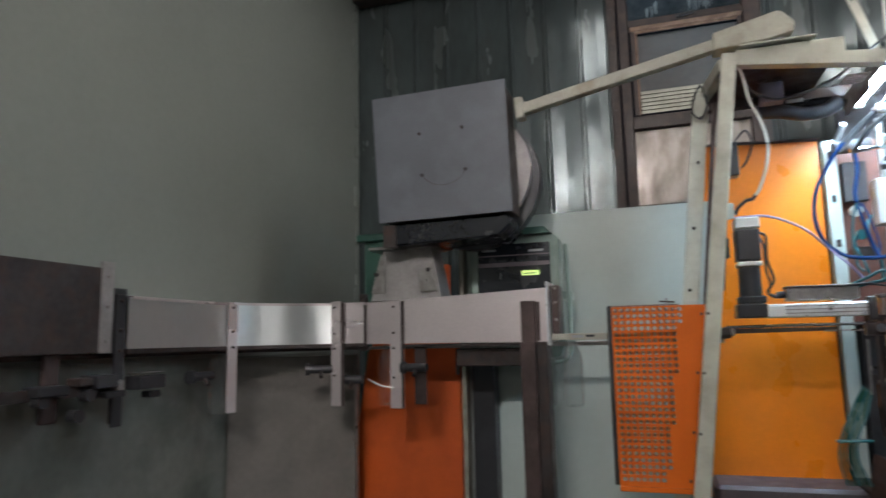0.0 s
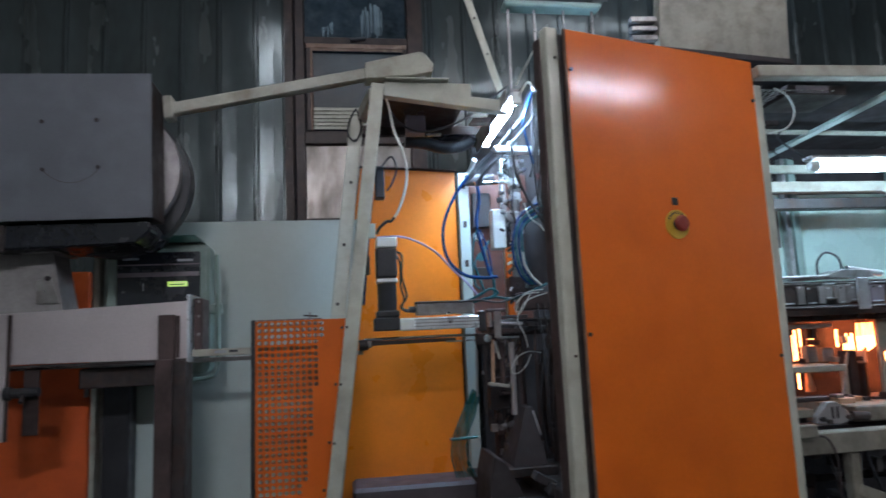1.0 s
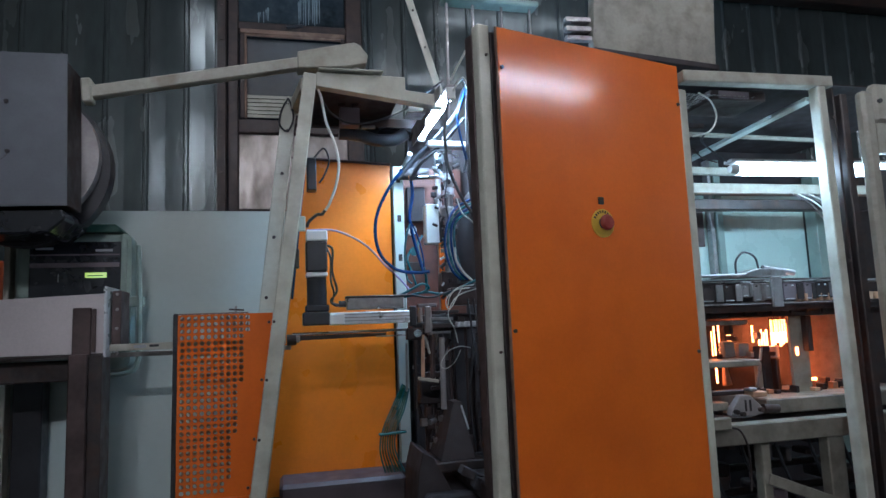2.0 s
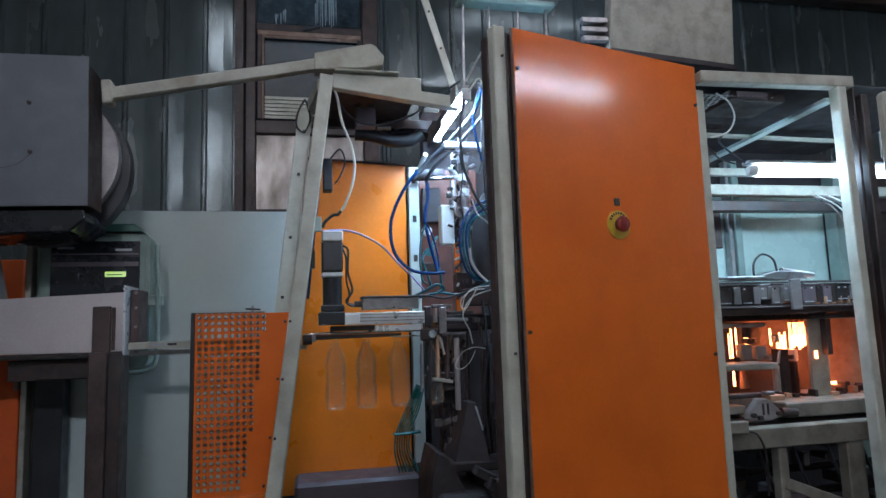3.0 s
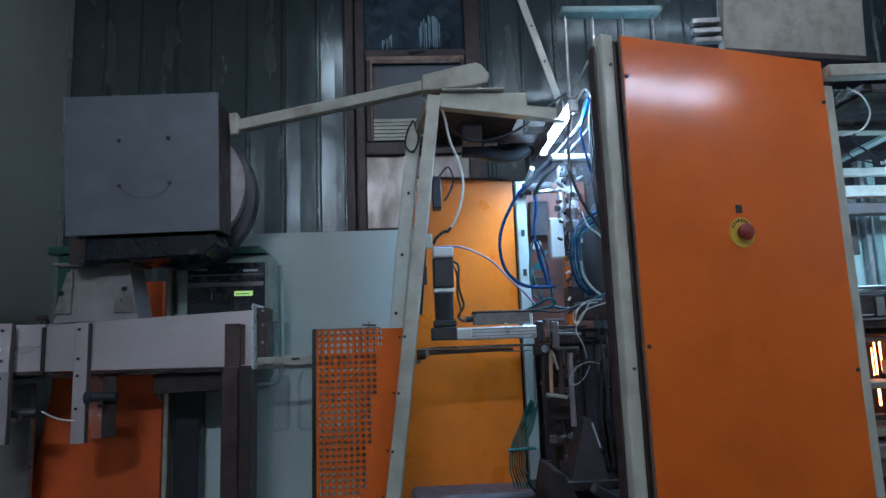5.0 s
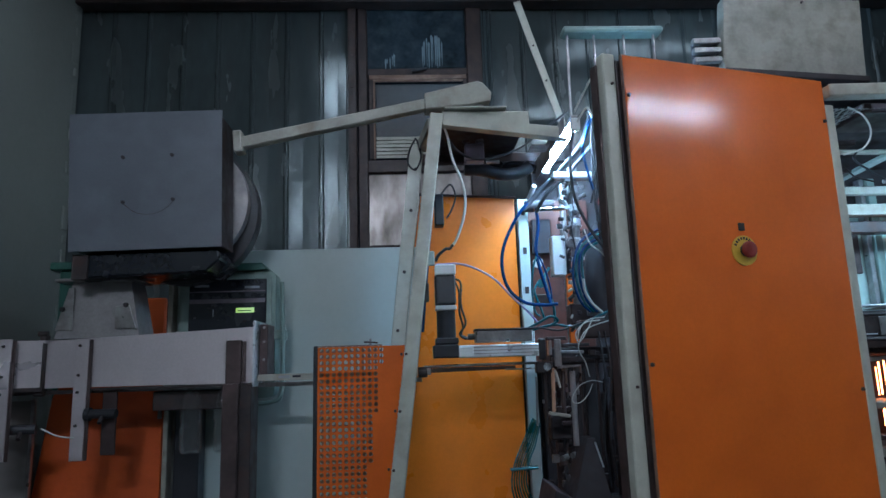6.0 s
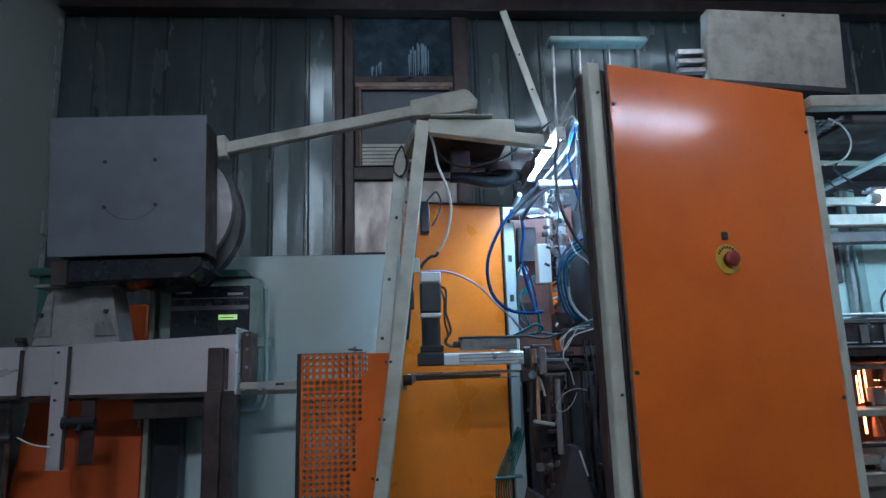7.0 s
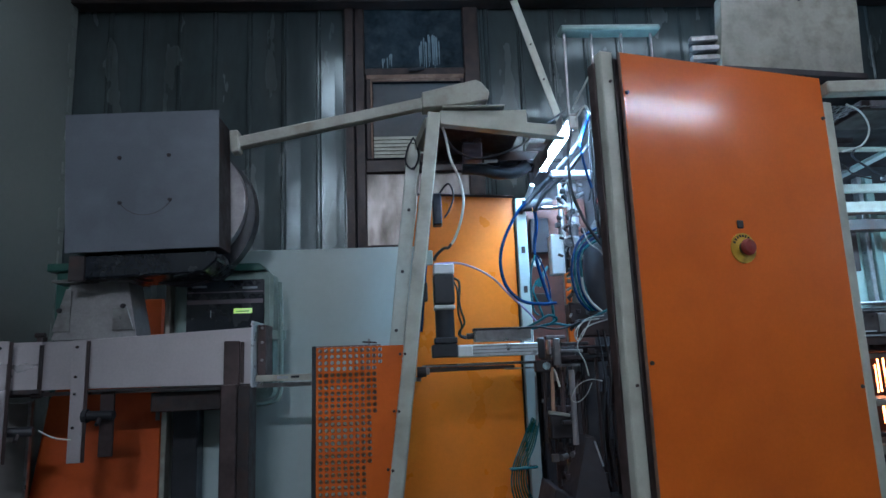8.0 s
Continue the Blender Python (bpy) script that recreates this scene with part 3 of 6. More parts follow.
def perforated_guard():
    """Orange plate with rows of round holes; the holes stop short of its bolted side."""
    g = thing("perforated_guard", (0.0, 2.42, 0.80), "orange perforated sheet guard with a black edge strip", "guard panel")
    x0, z1, pitch = -0.131, 1.453, 0.02153
    cols = [11, 11, 11, 10, 10, 10, 10, 10, 10, 10, 10, 9, 9, 9, 9, 9, 9, 9, 9, 8, 8, 8, 8, 8, 8, 8, 7, 7]
    y0, y1 = 2.416, 2.424
    seg = 12
    bm = bmesh.new()

    def cell(bm, cx, cz, y0, y1, pitch, hole):
        h = pitch / 2
        outer, inner = [], []
        for k in range(seg):
            a = 2 * math.pi * (k + 0.5) / seg
            c, s = math.cos(a), math.sin(a)
            m = h / max(abs(c), abs(s))
            outer.append((cx + c * m, cz + s * m))
            inner.append((cx + c * hole, cz + s * hole))
        for y in (y0, y1):
            vo = [bm.verts.new((x, y, z)) for x, z in outer]
            vi = [bm.verts.new((x, y, z)) for x, z in inner]
            for k in range(seg):
                bm.faces.new((vo[k], vo[(k + 1) % seg], vi[(k + 1) % seg], vi[k]))
            if y == y0:
                first = vi
        for k in range(seg):
            bm.faces.new((first[k], first[(k + 1) % seg], vi[(k + 1) % seg], vi[k]))
    for r, n in enumerate(cols):
        zc = z1 - pitch * (r + 0.6)
        for c in range(n):
            cell(bm, x0 + pitch * (c + 0.8), zc, y0, y1, pitch, 0.0079)
        xa, xb = x0 + pitch * (n + 0.3), lean(zc, -0.026)
        box((xa, y0, zc - pitch / 2), (xb, y1, zc + pitch / 2), 0, bm)
    zb = z1 - pitch * (len(cols) + 0.1)
    box((x0, y0, zb - 0.012), (lean(zb, -0.026), y1, zb), 0, bm)
    box((x0, y0, z1 - pitch * 0.1), (lean(z1, -0.026), y1, z1), 0, bm)
    box((x0 + 0.0, y0, zb), (x0 + pitch * 0.3, y1, z1), 0, bm)
    part("perforated_sheet", bm, M_ORANGE, g)
    # second sheet behind the first, its holes a little wider apart
    bm = bmesh.new()
    wide = pitch * 1.107
    ax, az = x0 + pitch * 4.8, z1 - pitch * 3.6
    for r in range(-3, 22):
        zc = az - wide * r
        for c in range(-4, 6 - max(0, r) // 8):
            cell(bm, ax + wide * c, zc, 2.434, 2.437, wide, 0.0084)
    part("backing_sheet", bm, M_SASH, g, "brown perforated backing sheet")
    part("spacer", box((x0, 2.425, z1 - 0.004), (x0 + 0.19, 2.437, z1), 0), M_BROWNSTEEL, g)
    part("edge_strip", beam((x0 - 0.008, 2.425, zb - 0.01), (x0 - 0.004, 2.425, z1 + 0.006), 0.016, 0.022, (0, 1, 0), 0.003), M_BLACK, g, "black rubber edge strip")
    part("bottom_lip", box((x0, 2.410, zb - 0.03), (0.105, 2.424, zb - 0.013), 0.002), M_ORANGE, g)
    for z in (1.42, 1.22, 1.02, 0.86):
        bolt(g, (lean(z, -0.036), 2.416, z), 0.006, mat=M_DARK)
    part("wing_screw", rod((0.062, 2.425, 1.453), (0.062, 2.425, 1.480), 0.004, 8), M_STEEL, g)
    part("wing_screw", beam((0.038, 2.425, 1.469), (0.09, 2.425, 1.465), 0.008, 0.006), M_DARK, g)


def white_partition():
    solid("partition", slab([(-0.80, 0.0), (lean(0), 0.0), (lean(1.893), 1.893), (-0.80, 1.893)], "y", 2.83, 2.85, 0.001), M_WHITE, "white painted sheet metal partition behind the conveyor", "partition", kind="structure")


def inner_orange():
    g = thing("inner_guard", (0.45, 2.93, 0.05), "orange sheet metal guard closing the machine's far side", "guard panel")
    part("panel", slab([(0.06, 0.70), (0.700, 0.70), (0.704, 2.128), (0.27, 2.150)], "y", 2.925, 2.94, 0.002), M_ORANGE_IN, g)
    part("top_edge", beam((0.25, 2.922, 2.154), (0.71, 2.922, 2.130), 0.02, 0.010), M_BROWNSTEEL, g)
    # orange guard carried on behind the bay, its shade painted as dark red
    part("panel", box((0.764, 2.955, 1.377), (1.050, 2.972, 2.12), 0.002), M_BAY, g, "orange guard sheet with the bay's shade in its red-brown colour")
    post = part("post", box((0.712, 2.90, 0.0), (0.760, 2.945, 2.118), 0.003), M_WHITE, g, "pale slotted steel post")
    for z in (2.04, 1.86, 1.68, 1.43):
        part("slot", box((0.728, 2.896, z), (0.745, 2.901, z + 0.03), 0), M_DARK, post)
    part("step", box((0.20, 2.70, 0.0), (0.70, 2.915, 0.792), 0.014), M_PLINTH, g, "grey-mauve painted plinth")


# ---- the air conveyor ----
ARC_C, ARC_R = Vector((-1.06, 1.94)), 0.54


def track(s, off=0.0):
    """Plan point and heading on the bottle track: s metres from the conveyor's mouth at x = -0.15."""
    straight = 0.91
    if s <= straight:
        return Vector((-0.15 - s, ARC_C.y + ARC_R + off)), 180.0
    a = (s - straight) / ARC_R
    if a <= math.pi / 2:
        return ARC_C + Vector((-math.sin(a), math.cos(a))) * (ARC_R + off), 180.0 + math.degrees(a)
    return ARC_C + Vector((-(ARC_R + off), -(a - math.pi / 2) * ARC_R)), 270.0


def swept(s0, s1, off0, off1, z0, z1, n=14, bm=None):
    """A box-like duct along the track."""
    bm = bm or bmesh.new()
    rings = []
    for k in range(n + 1):
        s = s0 + (s1 - s0) * k / n
        a, b = track(s, off0)[0], track(s, off1)[0]
        rings.append([bm.verts.new((p.x, p.y, z)) for p, z in ((a, z0), (a, z1), (b, z1), (b, z0))])
    for p, q in zip(rings, rings[1:]):
        for i in range(4):
            bm.faces.new((p[i], p[(i + 1) % 4], q[(i + 1) % 4], q[i]))
    bm.faces.new(rings[0])
    bm.faces.new(rings[-1])
    return bm


def air_conveyor():
    c = thing("air_conveyor", (-0.9, 2.5, 1.34), "galvanised sheet metal air conveyor that carries bottles by the neck", "conveyor")
    # straight plenum, its cover a little higher towards the machine
    cover = part("cover", slab([(-0.968, 1.340), (-0.366, 1.335), (-0.366, 1.538), (-0.968, 1.513)], "y", 2.452, 2.456, 0.001), M_GALV, c)
    part("cover", slab([(-1.118, 1.340), (-0.974, 1.340), (-0.974, 1.512), (-1.118, 1.512)], "y", 2.457, 2.461, 0.001), M_GALV, c)
    part("back_sheet", box((-1.11, 2.60, 1.345), (-0.36, 2.604, 1.52), 0), M_GALV, c)
    part("top_sheet", slab([(-1.11, 1.506), (-0.366, 1.533), (-0.366, 1.536), (-1.11, 1.509)], "y", 2.457, 2.60), M_GALV, c)
    part("end_plate", box((-0.364, 2.430, 1.322), (-0.357, 2.60, 1.560), 0.001), M_ALU, c, "bolted galvanised end plate")
    end = part("end_plate", box((-0.352, 2.48, 1.34), (-0.322, 2.60, 1.548), 0.002), M_BROWNSTEEL, c)
    for z in (1.548, 1.495, 1.43, 1.345):
        bolt(end, (-0.3605, 2.430, z), 0.0055, mat=M_ALU)
        bolt(end, (-0.335, 2.48, z - 0.012), 0.006)
    part("bottom_lip", box((-0.95, 2.446, 1.327), (-0.37, 2.462, 1.336), 0.001), M_DARK, c)
    part("neck_rail", box((-0.95, 2.498, 1.318), (0.25, 2.506, 1.334), 0.001), M_STEEL, c)
    part("neck_rail", box((-0.95, 2.515, 1.318), (-0.36, 2.523, 1.334), 0.001), M_DARK, c)
    part("neck_rail", box((-0.352, 2.456, 1.340), (0.232, 2.462, 1.364), 0.001), M_BEIGE_D, c, "pale exposed end of the neck rail")
    part("rail_mark", box((-0.275, 2.4545, 1.348), (-0.235, 2.4555, 1.358), 0), M_INK, c)
    part("rail_mark", box((-0.225, 2.4545, 1.350), (-0.195, 2.4555, 1.358), 0), M_BLACK, c)
    # curved plenum: a shiny bent cover in two pieces, and a taller dark one
    for s0, s1, m in ((0.962, 1.085, M_GALV), (1.09, 1.55, M_GALV_BRIGHT), (1.56, 2.055, M_GALV_BRIGHT)):
        part("curved_cover", swept(s0, s1, -0.050, -0.046, 1.345, 1.505, 18), m, c, "shiny bent galvanised cover", smooth=True)
    part("curved_top", swept(0.95, 2.04, -0.052, 0.09, 1.500, 1.510, 24), M_GALV, c)
    part("curved_back", swept(0.95, 2.06, 0.086, 0.09, 1.34, 1.505, 24), M_DARK, c)
    part("curved_lip", swept(0.95, 2.06, -0.055, -0.040, 1.330, 1.345, 24), M_DARK, c)
    part("neck_rail", swept(0.80, 2.6, -0.012, -0.006, 1.318, 1.332, 40), M_DARK, c)
    part("neck_rail", swept(0.80, 2.6, 0.012, 0.018, 1.318, 1.332, 40), M_DARK, c)
    part("dark_cover", swept(2.165, 2.80, -0.062, 0.09, 1.335, 1.585, 18), M_DARK, c, "taller dark brown cover on the bend's far leg")
    seam = part("cover_seam", swept(2.135, 2.178, -0.068, -0.058, 1.335, 1.605, 3), M_GALV_D, c)
    for z in (1.56, 1.47, 1.37):
        p = track(2.158, -0.068)[0]
        bolt(seam, (p.x, p.y, z), 0.006, (1, 0.1, 0))
    part("joint_plate", swept(2.06, 2.134, -0.046, 0.09, 1.335, 1.53, 6), M_BLACK, c, "black joint between the covers")
    # hanging brackets with bolts and guide clamps
    def bracket(x, y, z0, z1, w=0.042, both=True):
        b = part("bracket", box((x - w / 2, y - 0.006, z0), (x + w / 2, y - 0.001, z1), 0.001), M_GALV, c, "bolted folded bracket")
        part("bracket_fold", box((x + w / 2 - 0.004, y - 0.001, z0), (x + w / 2, y + 0.002, z1 - 0.002), 0.001), M_GALV, b)
        part("bracket_fold", box((x + w / 2 + 0.001, y - 0.004, z0), (x + w / 2 + 0.013, y + 0.0005, z1 - 0.004), 0.001), M_BROWNSTEEL, b)
        for z in (z1 - 0.025, z1 - 0.13, z1 - 0.19, z0 + 0.12):
            bolt(b, (x - w * 0.15, y - 0.006, z), 0.006, mat=M_DARK)
        return b
    bracket(-0.974, 2.447, 1.087, 1.513, 0.046)
    bracket(-0.430, 2.449, 1.34, 1.490, 0.05)
    bracket(-1.207, 2.388, 1.10, 1.515, 0.042)
    part("clamp", box((-1.125, 2.440, 1.32), (-1.105, 2.475, 1.53), 0.002), M_DARK, c)
    for x, z in ((-1.115, 1.535), (-1.115, 1.322)):
        part("clamp_knob", rod((x - 0.015, 2.442, z), (x + 0.018, 2.442, z), 0.009, 10), M_DARK, c)
    for s in (1.555, 2.10):
        p, h = track(s, -0.062)
        d = Vector((math.cos(radians(h)), math.sin(radians(h)), 0))
        q = Vector((p.x, p.y, 0))
        b = part("bracket", beam((q.x, q.y, 1.10 if s < 1.6 else 1.115), (q.x, q.y, 1.51), 0.040, 0.006, (d.y, -d.x, 0), 0.001), M_GALV if s < 1.6 else M_BLACK, c)
        for z in (1.49, 1.40, 1.34):
            bolt(b, q + Vector((-d.y, d.x, 0)) * 0.005 + Vector((0, 0, z)), 0.006, (-d.y, d.x, 0), M_DARK)
    # side guide clamps under the plenum
    for s, off, z in ((0.74, -0.03, 1.245), (1.02, -0.03, 1.20), (1.15, -0.06, 1.245), (1.69, -0.05, 1.24)):
        p, h = track(s, off)
        d = Vector((math.cos(radians(h)), math.sin(radians(h)), 0))
        n = Vector((-d.y, d.x, 0))
        q = Vector((p.x, p.y, z))
        k = part("guide_clamp", rod(q - d * 0.045, q + d * 0.045, 0.017, 12), M_BLACK, c, "black plastic guide clamp")
        part("knob", rod(q + d * 0.045, q + d * 0.062, 0.024, 12), M_BLACK, k)
        part("spindle", rod(q + n * 0.0, q + n * 0.03 + Vector((0, 0, -0.03)), 0.008, 8), M_DARK, k)
    # bulkier clamps and a hanger on the bend's far leg
    part("guide_clamp", box((-1.570, 1.660, 1.219), (-1.510, 1.776, 1.261), 0.004), M_BLACK, c, "black plastic guide clamp")
    part("guide_clamp", box((-1.565, 1.662, 1.269), (-1.512, 1.770, 1.270), 0.004), M_STEEL, c)
    part("guide_clamp", box((-1.560, 1.719, 1.190), (-1.520, 1.768, 1.211), 0.004), M_BLACK, c)
    part("guide_clamp", box((-1.570, 1.489, 1.233), (-1.500, 1.568, 1.272), 0.004), M_BLACK, c, "black plastic guide clamp")
    part("guide_clamp", box((-1.560, 1.434, 1.243), (-1.510, 1.486, 1.267), 0.004), M_DARK, c)
    part("guide_clamp", box((-1.550, 1.527, 1.204), (-1.505, 1.601, 1.224), 0.004), M_BLACK, c)
    part("guide_clamp", box((-1.550, 1.571, 1.220), (-1.510, 1.604, 1.254), 0.004), M_STEEL, c)
    part("guide_clamp", box((-1.560, 1.301, 1.224), (-1.500, 1.397, 1.252), 0.004), M_BLACK, c, "black plastic guide clamp")
    part("hanger", box((-1.580, 1.366, 1.148), (-1.562, 1.417, 1.336), 0.004), M_BROWNSTEEL, c, "dark stained hanger")
    part("hanger", box((-1.580, 1.608, 1.121), (-1.570, 1.625, 1.197), 0.004), M_DARK, c)
    part("knob", rod((-1.535, 1.324, 1.215), (-1.505, 1.324, 1.215), 0.018, 14), M_BLACK, c)
    part("knob", rod((-1.535, 1.436, 1.165), (-1.505, 1.436, 1.165), 0.018, 14), M_BLACK, c)
    part("knob", rod((-1.535, 1.474, 1.218), (-1.505, 1.474, 1.218), 0.018, 14), M_BLACK, c)
    part("guide_rail", swept(2.08, 2.7, -0.065, -0.045, 1.215, 1.245, 20), M_DARK, c)
    part("hanger", box((-0.905, 2.47, 1.10), (-0.855, 2.48, 1.325), 0.002), M_BROWNSTEEL, c)
    # column under the mouth
    leg = part("leg", box((-0.462, 2.40, 0.0), (-0.405, 2.50, 1.335), 0.004), M_BROWNSTEEL, c, "dark stained square steel column")
    part("leg_side", box((-0.404, 2.41, 0.0), (-0.362, 2.52, 1.33), 0.003), M_DARK, leg)
    part("leg_bracket", box((-0.462, 2.435, 1.32), (-0.405, 2.447, 1.49), 0.003), M_BROWNSTEEL, leg)
    part("crossbar", box((-0.74, 2.50, 1.245), (-0.40, 2.56, 1.315), 0.004), M_DARK, c)


def blower():
    f = thing("blower", (-0.7, 2.5, 1.54), "grey centrifugal blower with a square face plate", "blower")
    face = part("face_plate", slab([(-1.018, 2.324), (-0.468, 2.334), (-0.456, 1.819), (-0.990, 1.811)], "y", 2.328, 2.334, 0.001), M_FACE, f, "square grey sheet with four screws")
    for x, z in ((-0.817, 2.156), (-0.643, 2.163), (-0.809, 1.988), (-0.634, 1.996)):
        bolt(face, (x, 2.328, z), 0.008, mat=M_INNER)
    c, r = Vector((-0.722, 2.327, 2.045)), 0.105
    arc = [(c.x + r * math.cos(radians(a)), 2.3275, c.z + r * 0.98 * math.sin(radians(a))) for a in range(215, 340, 10)]
    part("scribed_arc", hose(arc, 0.0009, 2, 5), M_DARK, face)
    part("body", slab([(-1.010, 2.31), (-0.474, 2.32), (-0.462, 1.825), (-0.984, 1.82)], "y", 2.336, 2.505, 0.003), M_DARK, f)
    part("scroll_rim", rod((-0.668, 2.552, 2.00), (-0.668, 2.62, 2.00), 0.285, 48), M_BLACK, f)
    part("motor_cover", rod((-0.655, 2.507, 2.03), (-0.655, 2.55, 2.03), 0.244, 40), M_GALV_D, f, "grey round rim of the fan", smooth=True)
    part("base", slab([(-0.985, 1.72), (-0.52, 1.735), (-0.47, 1.78), (-0.48, 1.815), (-0.985, 1.808)], "y", 2.36, 2.62, 0.006), M_SCREEN, f)
    part("base_plate", box((-0.985, 2.35, 1.715), (-0.93, 2.37, 1.805), 0.002), M_DARK, f)
    neck = part("neck", frustum((-1.035, -0.825, 2.47, 2.60, 1.722), (-1.085, -0.782, 2.458, 2.60, 1.515)), M_GALV_D, f, "tapering galvanised duct")
    part("flange", box((-1.088, 2.44, 1.722), (-0.80, 2.62, 1.734), 0.002), M_STEEL, neck)
    part("patch", slab([(-0.868, 1.545), (-0.792, 1.545), (-0.820, 1.632), (-0.870, 1.628)], "y", 2.450, 2.456, 0.001), M_STEEL, neck)
    part("patch", slab([(-1.082, 1.545), (-1.02, 1.545), (-1.02, 1.70), (-1.04, 1.70)], "y", 2.452, 2.457, 0.001), M_STEEL, neck)
    for x, z in ((-1.058, 1.622), (-0.832, 1.632)):
        bolt(neck, (x, 2.449, z), 0.010, mat=M_INNER)


def frustum(top, bottom):
    bm = bmesh.new()
    v = []
    for x0, x1, y0, y1, z in (bottom, top):
        v.append([bm.verts.new(p) for p in ((x0, y0, z), (x1, y0, z), (x1, y1, z), (x0, y1, z))])
    bm.faces.new(v[0])
    bm.faces.new(v[1])
    for i in range(4):
        bm.faces.new((v[0][i], v[0][(i + 1) % 4], v[1][(i + 1) % 4], v[1][i]))
    return bm


def rounded(x0, x1, z0, z1, r, y0, y1, n=6):
    out = []
    for cx, cz, a0 in ((x1 - r, z1 - r, 0), (x0 + r, z1 - r, 90), (x0 + r, z0 + r, 180), (x1 - r, z0 + r, 270)):
        for k in range(n + 1):
            a = radians(a0 + 90 * k / n)
            out.append((cx + r * math.cos(a), cz + r * math.sin(a)))
    return slab(out, "y", y0, y1)


def control_unit():
    h = thing("control_cabinet", (-0.55, 2.75, 0), "grey-green control cabinet with a dark screen panel", "control panel")
    part("body", rounded(-0.735, -0.345, 1.27, 1.785, 0.03, 2.725, 2.815), M_GREEN, h)
    part("rim", rounded(-0.720, -0.360, 1.30, 1.772, 0.02, 2.716, 2.726), M_GREEN, h)
    scr = part("screen", box((-0.692, 2.710, 1.42), (-0.380, 2.717, 1.752), 0.003), M_SCREEN, h, "black screen panel with a lime display")
    part("screen_band", box((-0.690, 2.7085, 1.655), (-0.384, 2.7105, 1.672), 0), M_MAUVE, scr)
    part("screen_band", box((-0.690, 2.7085, 1.70), (-0.384, 2.7105, 1.705), 0), M_MAUVE, scr)
    part("display_text", box((-0.494, 2.7065, 1.620), (-0.440, 2.7075, 1.624), 0), M_DKGREEN, scr)
    part("display", box((-0.502, 2.7075, 1.614), (-0.428, 2.7095, 1.634), 0), LCD, scr, "lime green lit display")
    part("print_bar", box((-0.672, 2.7085, 1.722), (-0.612, 2.7095, 1.731), 0), M_INK, scr)
    part("print_bar", box((-0.468, 2.7085, 1.714), (-0.408, 2.7095, 1.723), 0), M_INK, scr)
    part("print_bar", box((-0.595, 2.7085, 1.60), (-0.592, 2.7095, 1.63), 0), M_INK, scr)
    part("handle", hose([(-0.315, 2.70, 1.735), (-0.310, 2.70, 1.60), (-0.308, 2.70, 1.40), (-0.312, 2.70, 1.29), (-0.345, 2.70, 1.255), (-0.45, 2.70, 1.248), (-0.62, 2.70, 1.245), (-0.73, 2.70, 1.255), (-0.765, 2.70, 1.30), (-0.768, 2.70, 1.34)], 0.009), M_GREEN, h, "bent tube handle")
    part("handle_bracket", box((-0.36, 2.705, 1.50), (-0.295, 2.74, 1.54), 0.004), M_GREEN, h)
    part("pedestal", box((-0.738, 2.73, 0.0), (-0.640, 2.81, 1.26), 0.004), M_BLACK, h, "black pedestal")
    part("pedestal_edge", box((-0.785, 2.735, 0.0), (-0.765, 2.79, 1.80), 0.003), M_BEIGE_D, h)
    part("top_hood", slab([(-0.76, 1.788), (-0.37, 1.788), (-0.40, 1.818), (-0.70, 1.818)], "y", 2.70, 2.82, 0.002), M_DKGREEN, h)
    o = thing("feed_hopper", (-1.0, 2.77, 0), "orange sheet metal cover standing behind the conveyor", "guard panel")
    part("panel", slab([(-1.43, 0.0), (-0.80, 0.0), (-0.80, 1.36), (-1.20, 1.36), (-1.238, 1.30)], "y", 2.765, 2.80, 0.003), M_RED_ORANGE, o)
    part("edge_post", box((-0.872, 2.75, 0.0), (-0.80, 2.764, 0.004), 0), M_DARK, o)
    part("latch", box((-0.815, 2.752, 1.20), (-0.80, 2.764, 1.25), 0.002), M_STEEL, o)
    d = thing("rear_cover", (-1.2, 3.3, 0), "orange sheet metal cover standing far behind the conveyor", "guard panel")
    part("panel", box((-1.36, 3.29, 0.0), (-1.000, 3.32, 1.750), 0.006), M_RED_ORANGE, d)
    g = thing("green_cabinet", (-1.3, 2.9, 0), "dark green metal cabinet in the corner", "cabinet")
    part("body", box((-1.315, 2.90, 0.0), (-1.15, 3.15, 1.835), 0.006), M_DKGREEN, g)
    part("lid", box((-1.350, 2.88, 1.835), (-1.13, 3.17, 1.872), 0.006), M_DKGREEN, g)


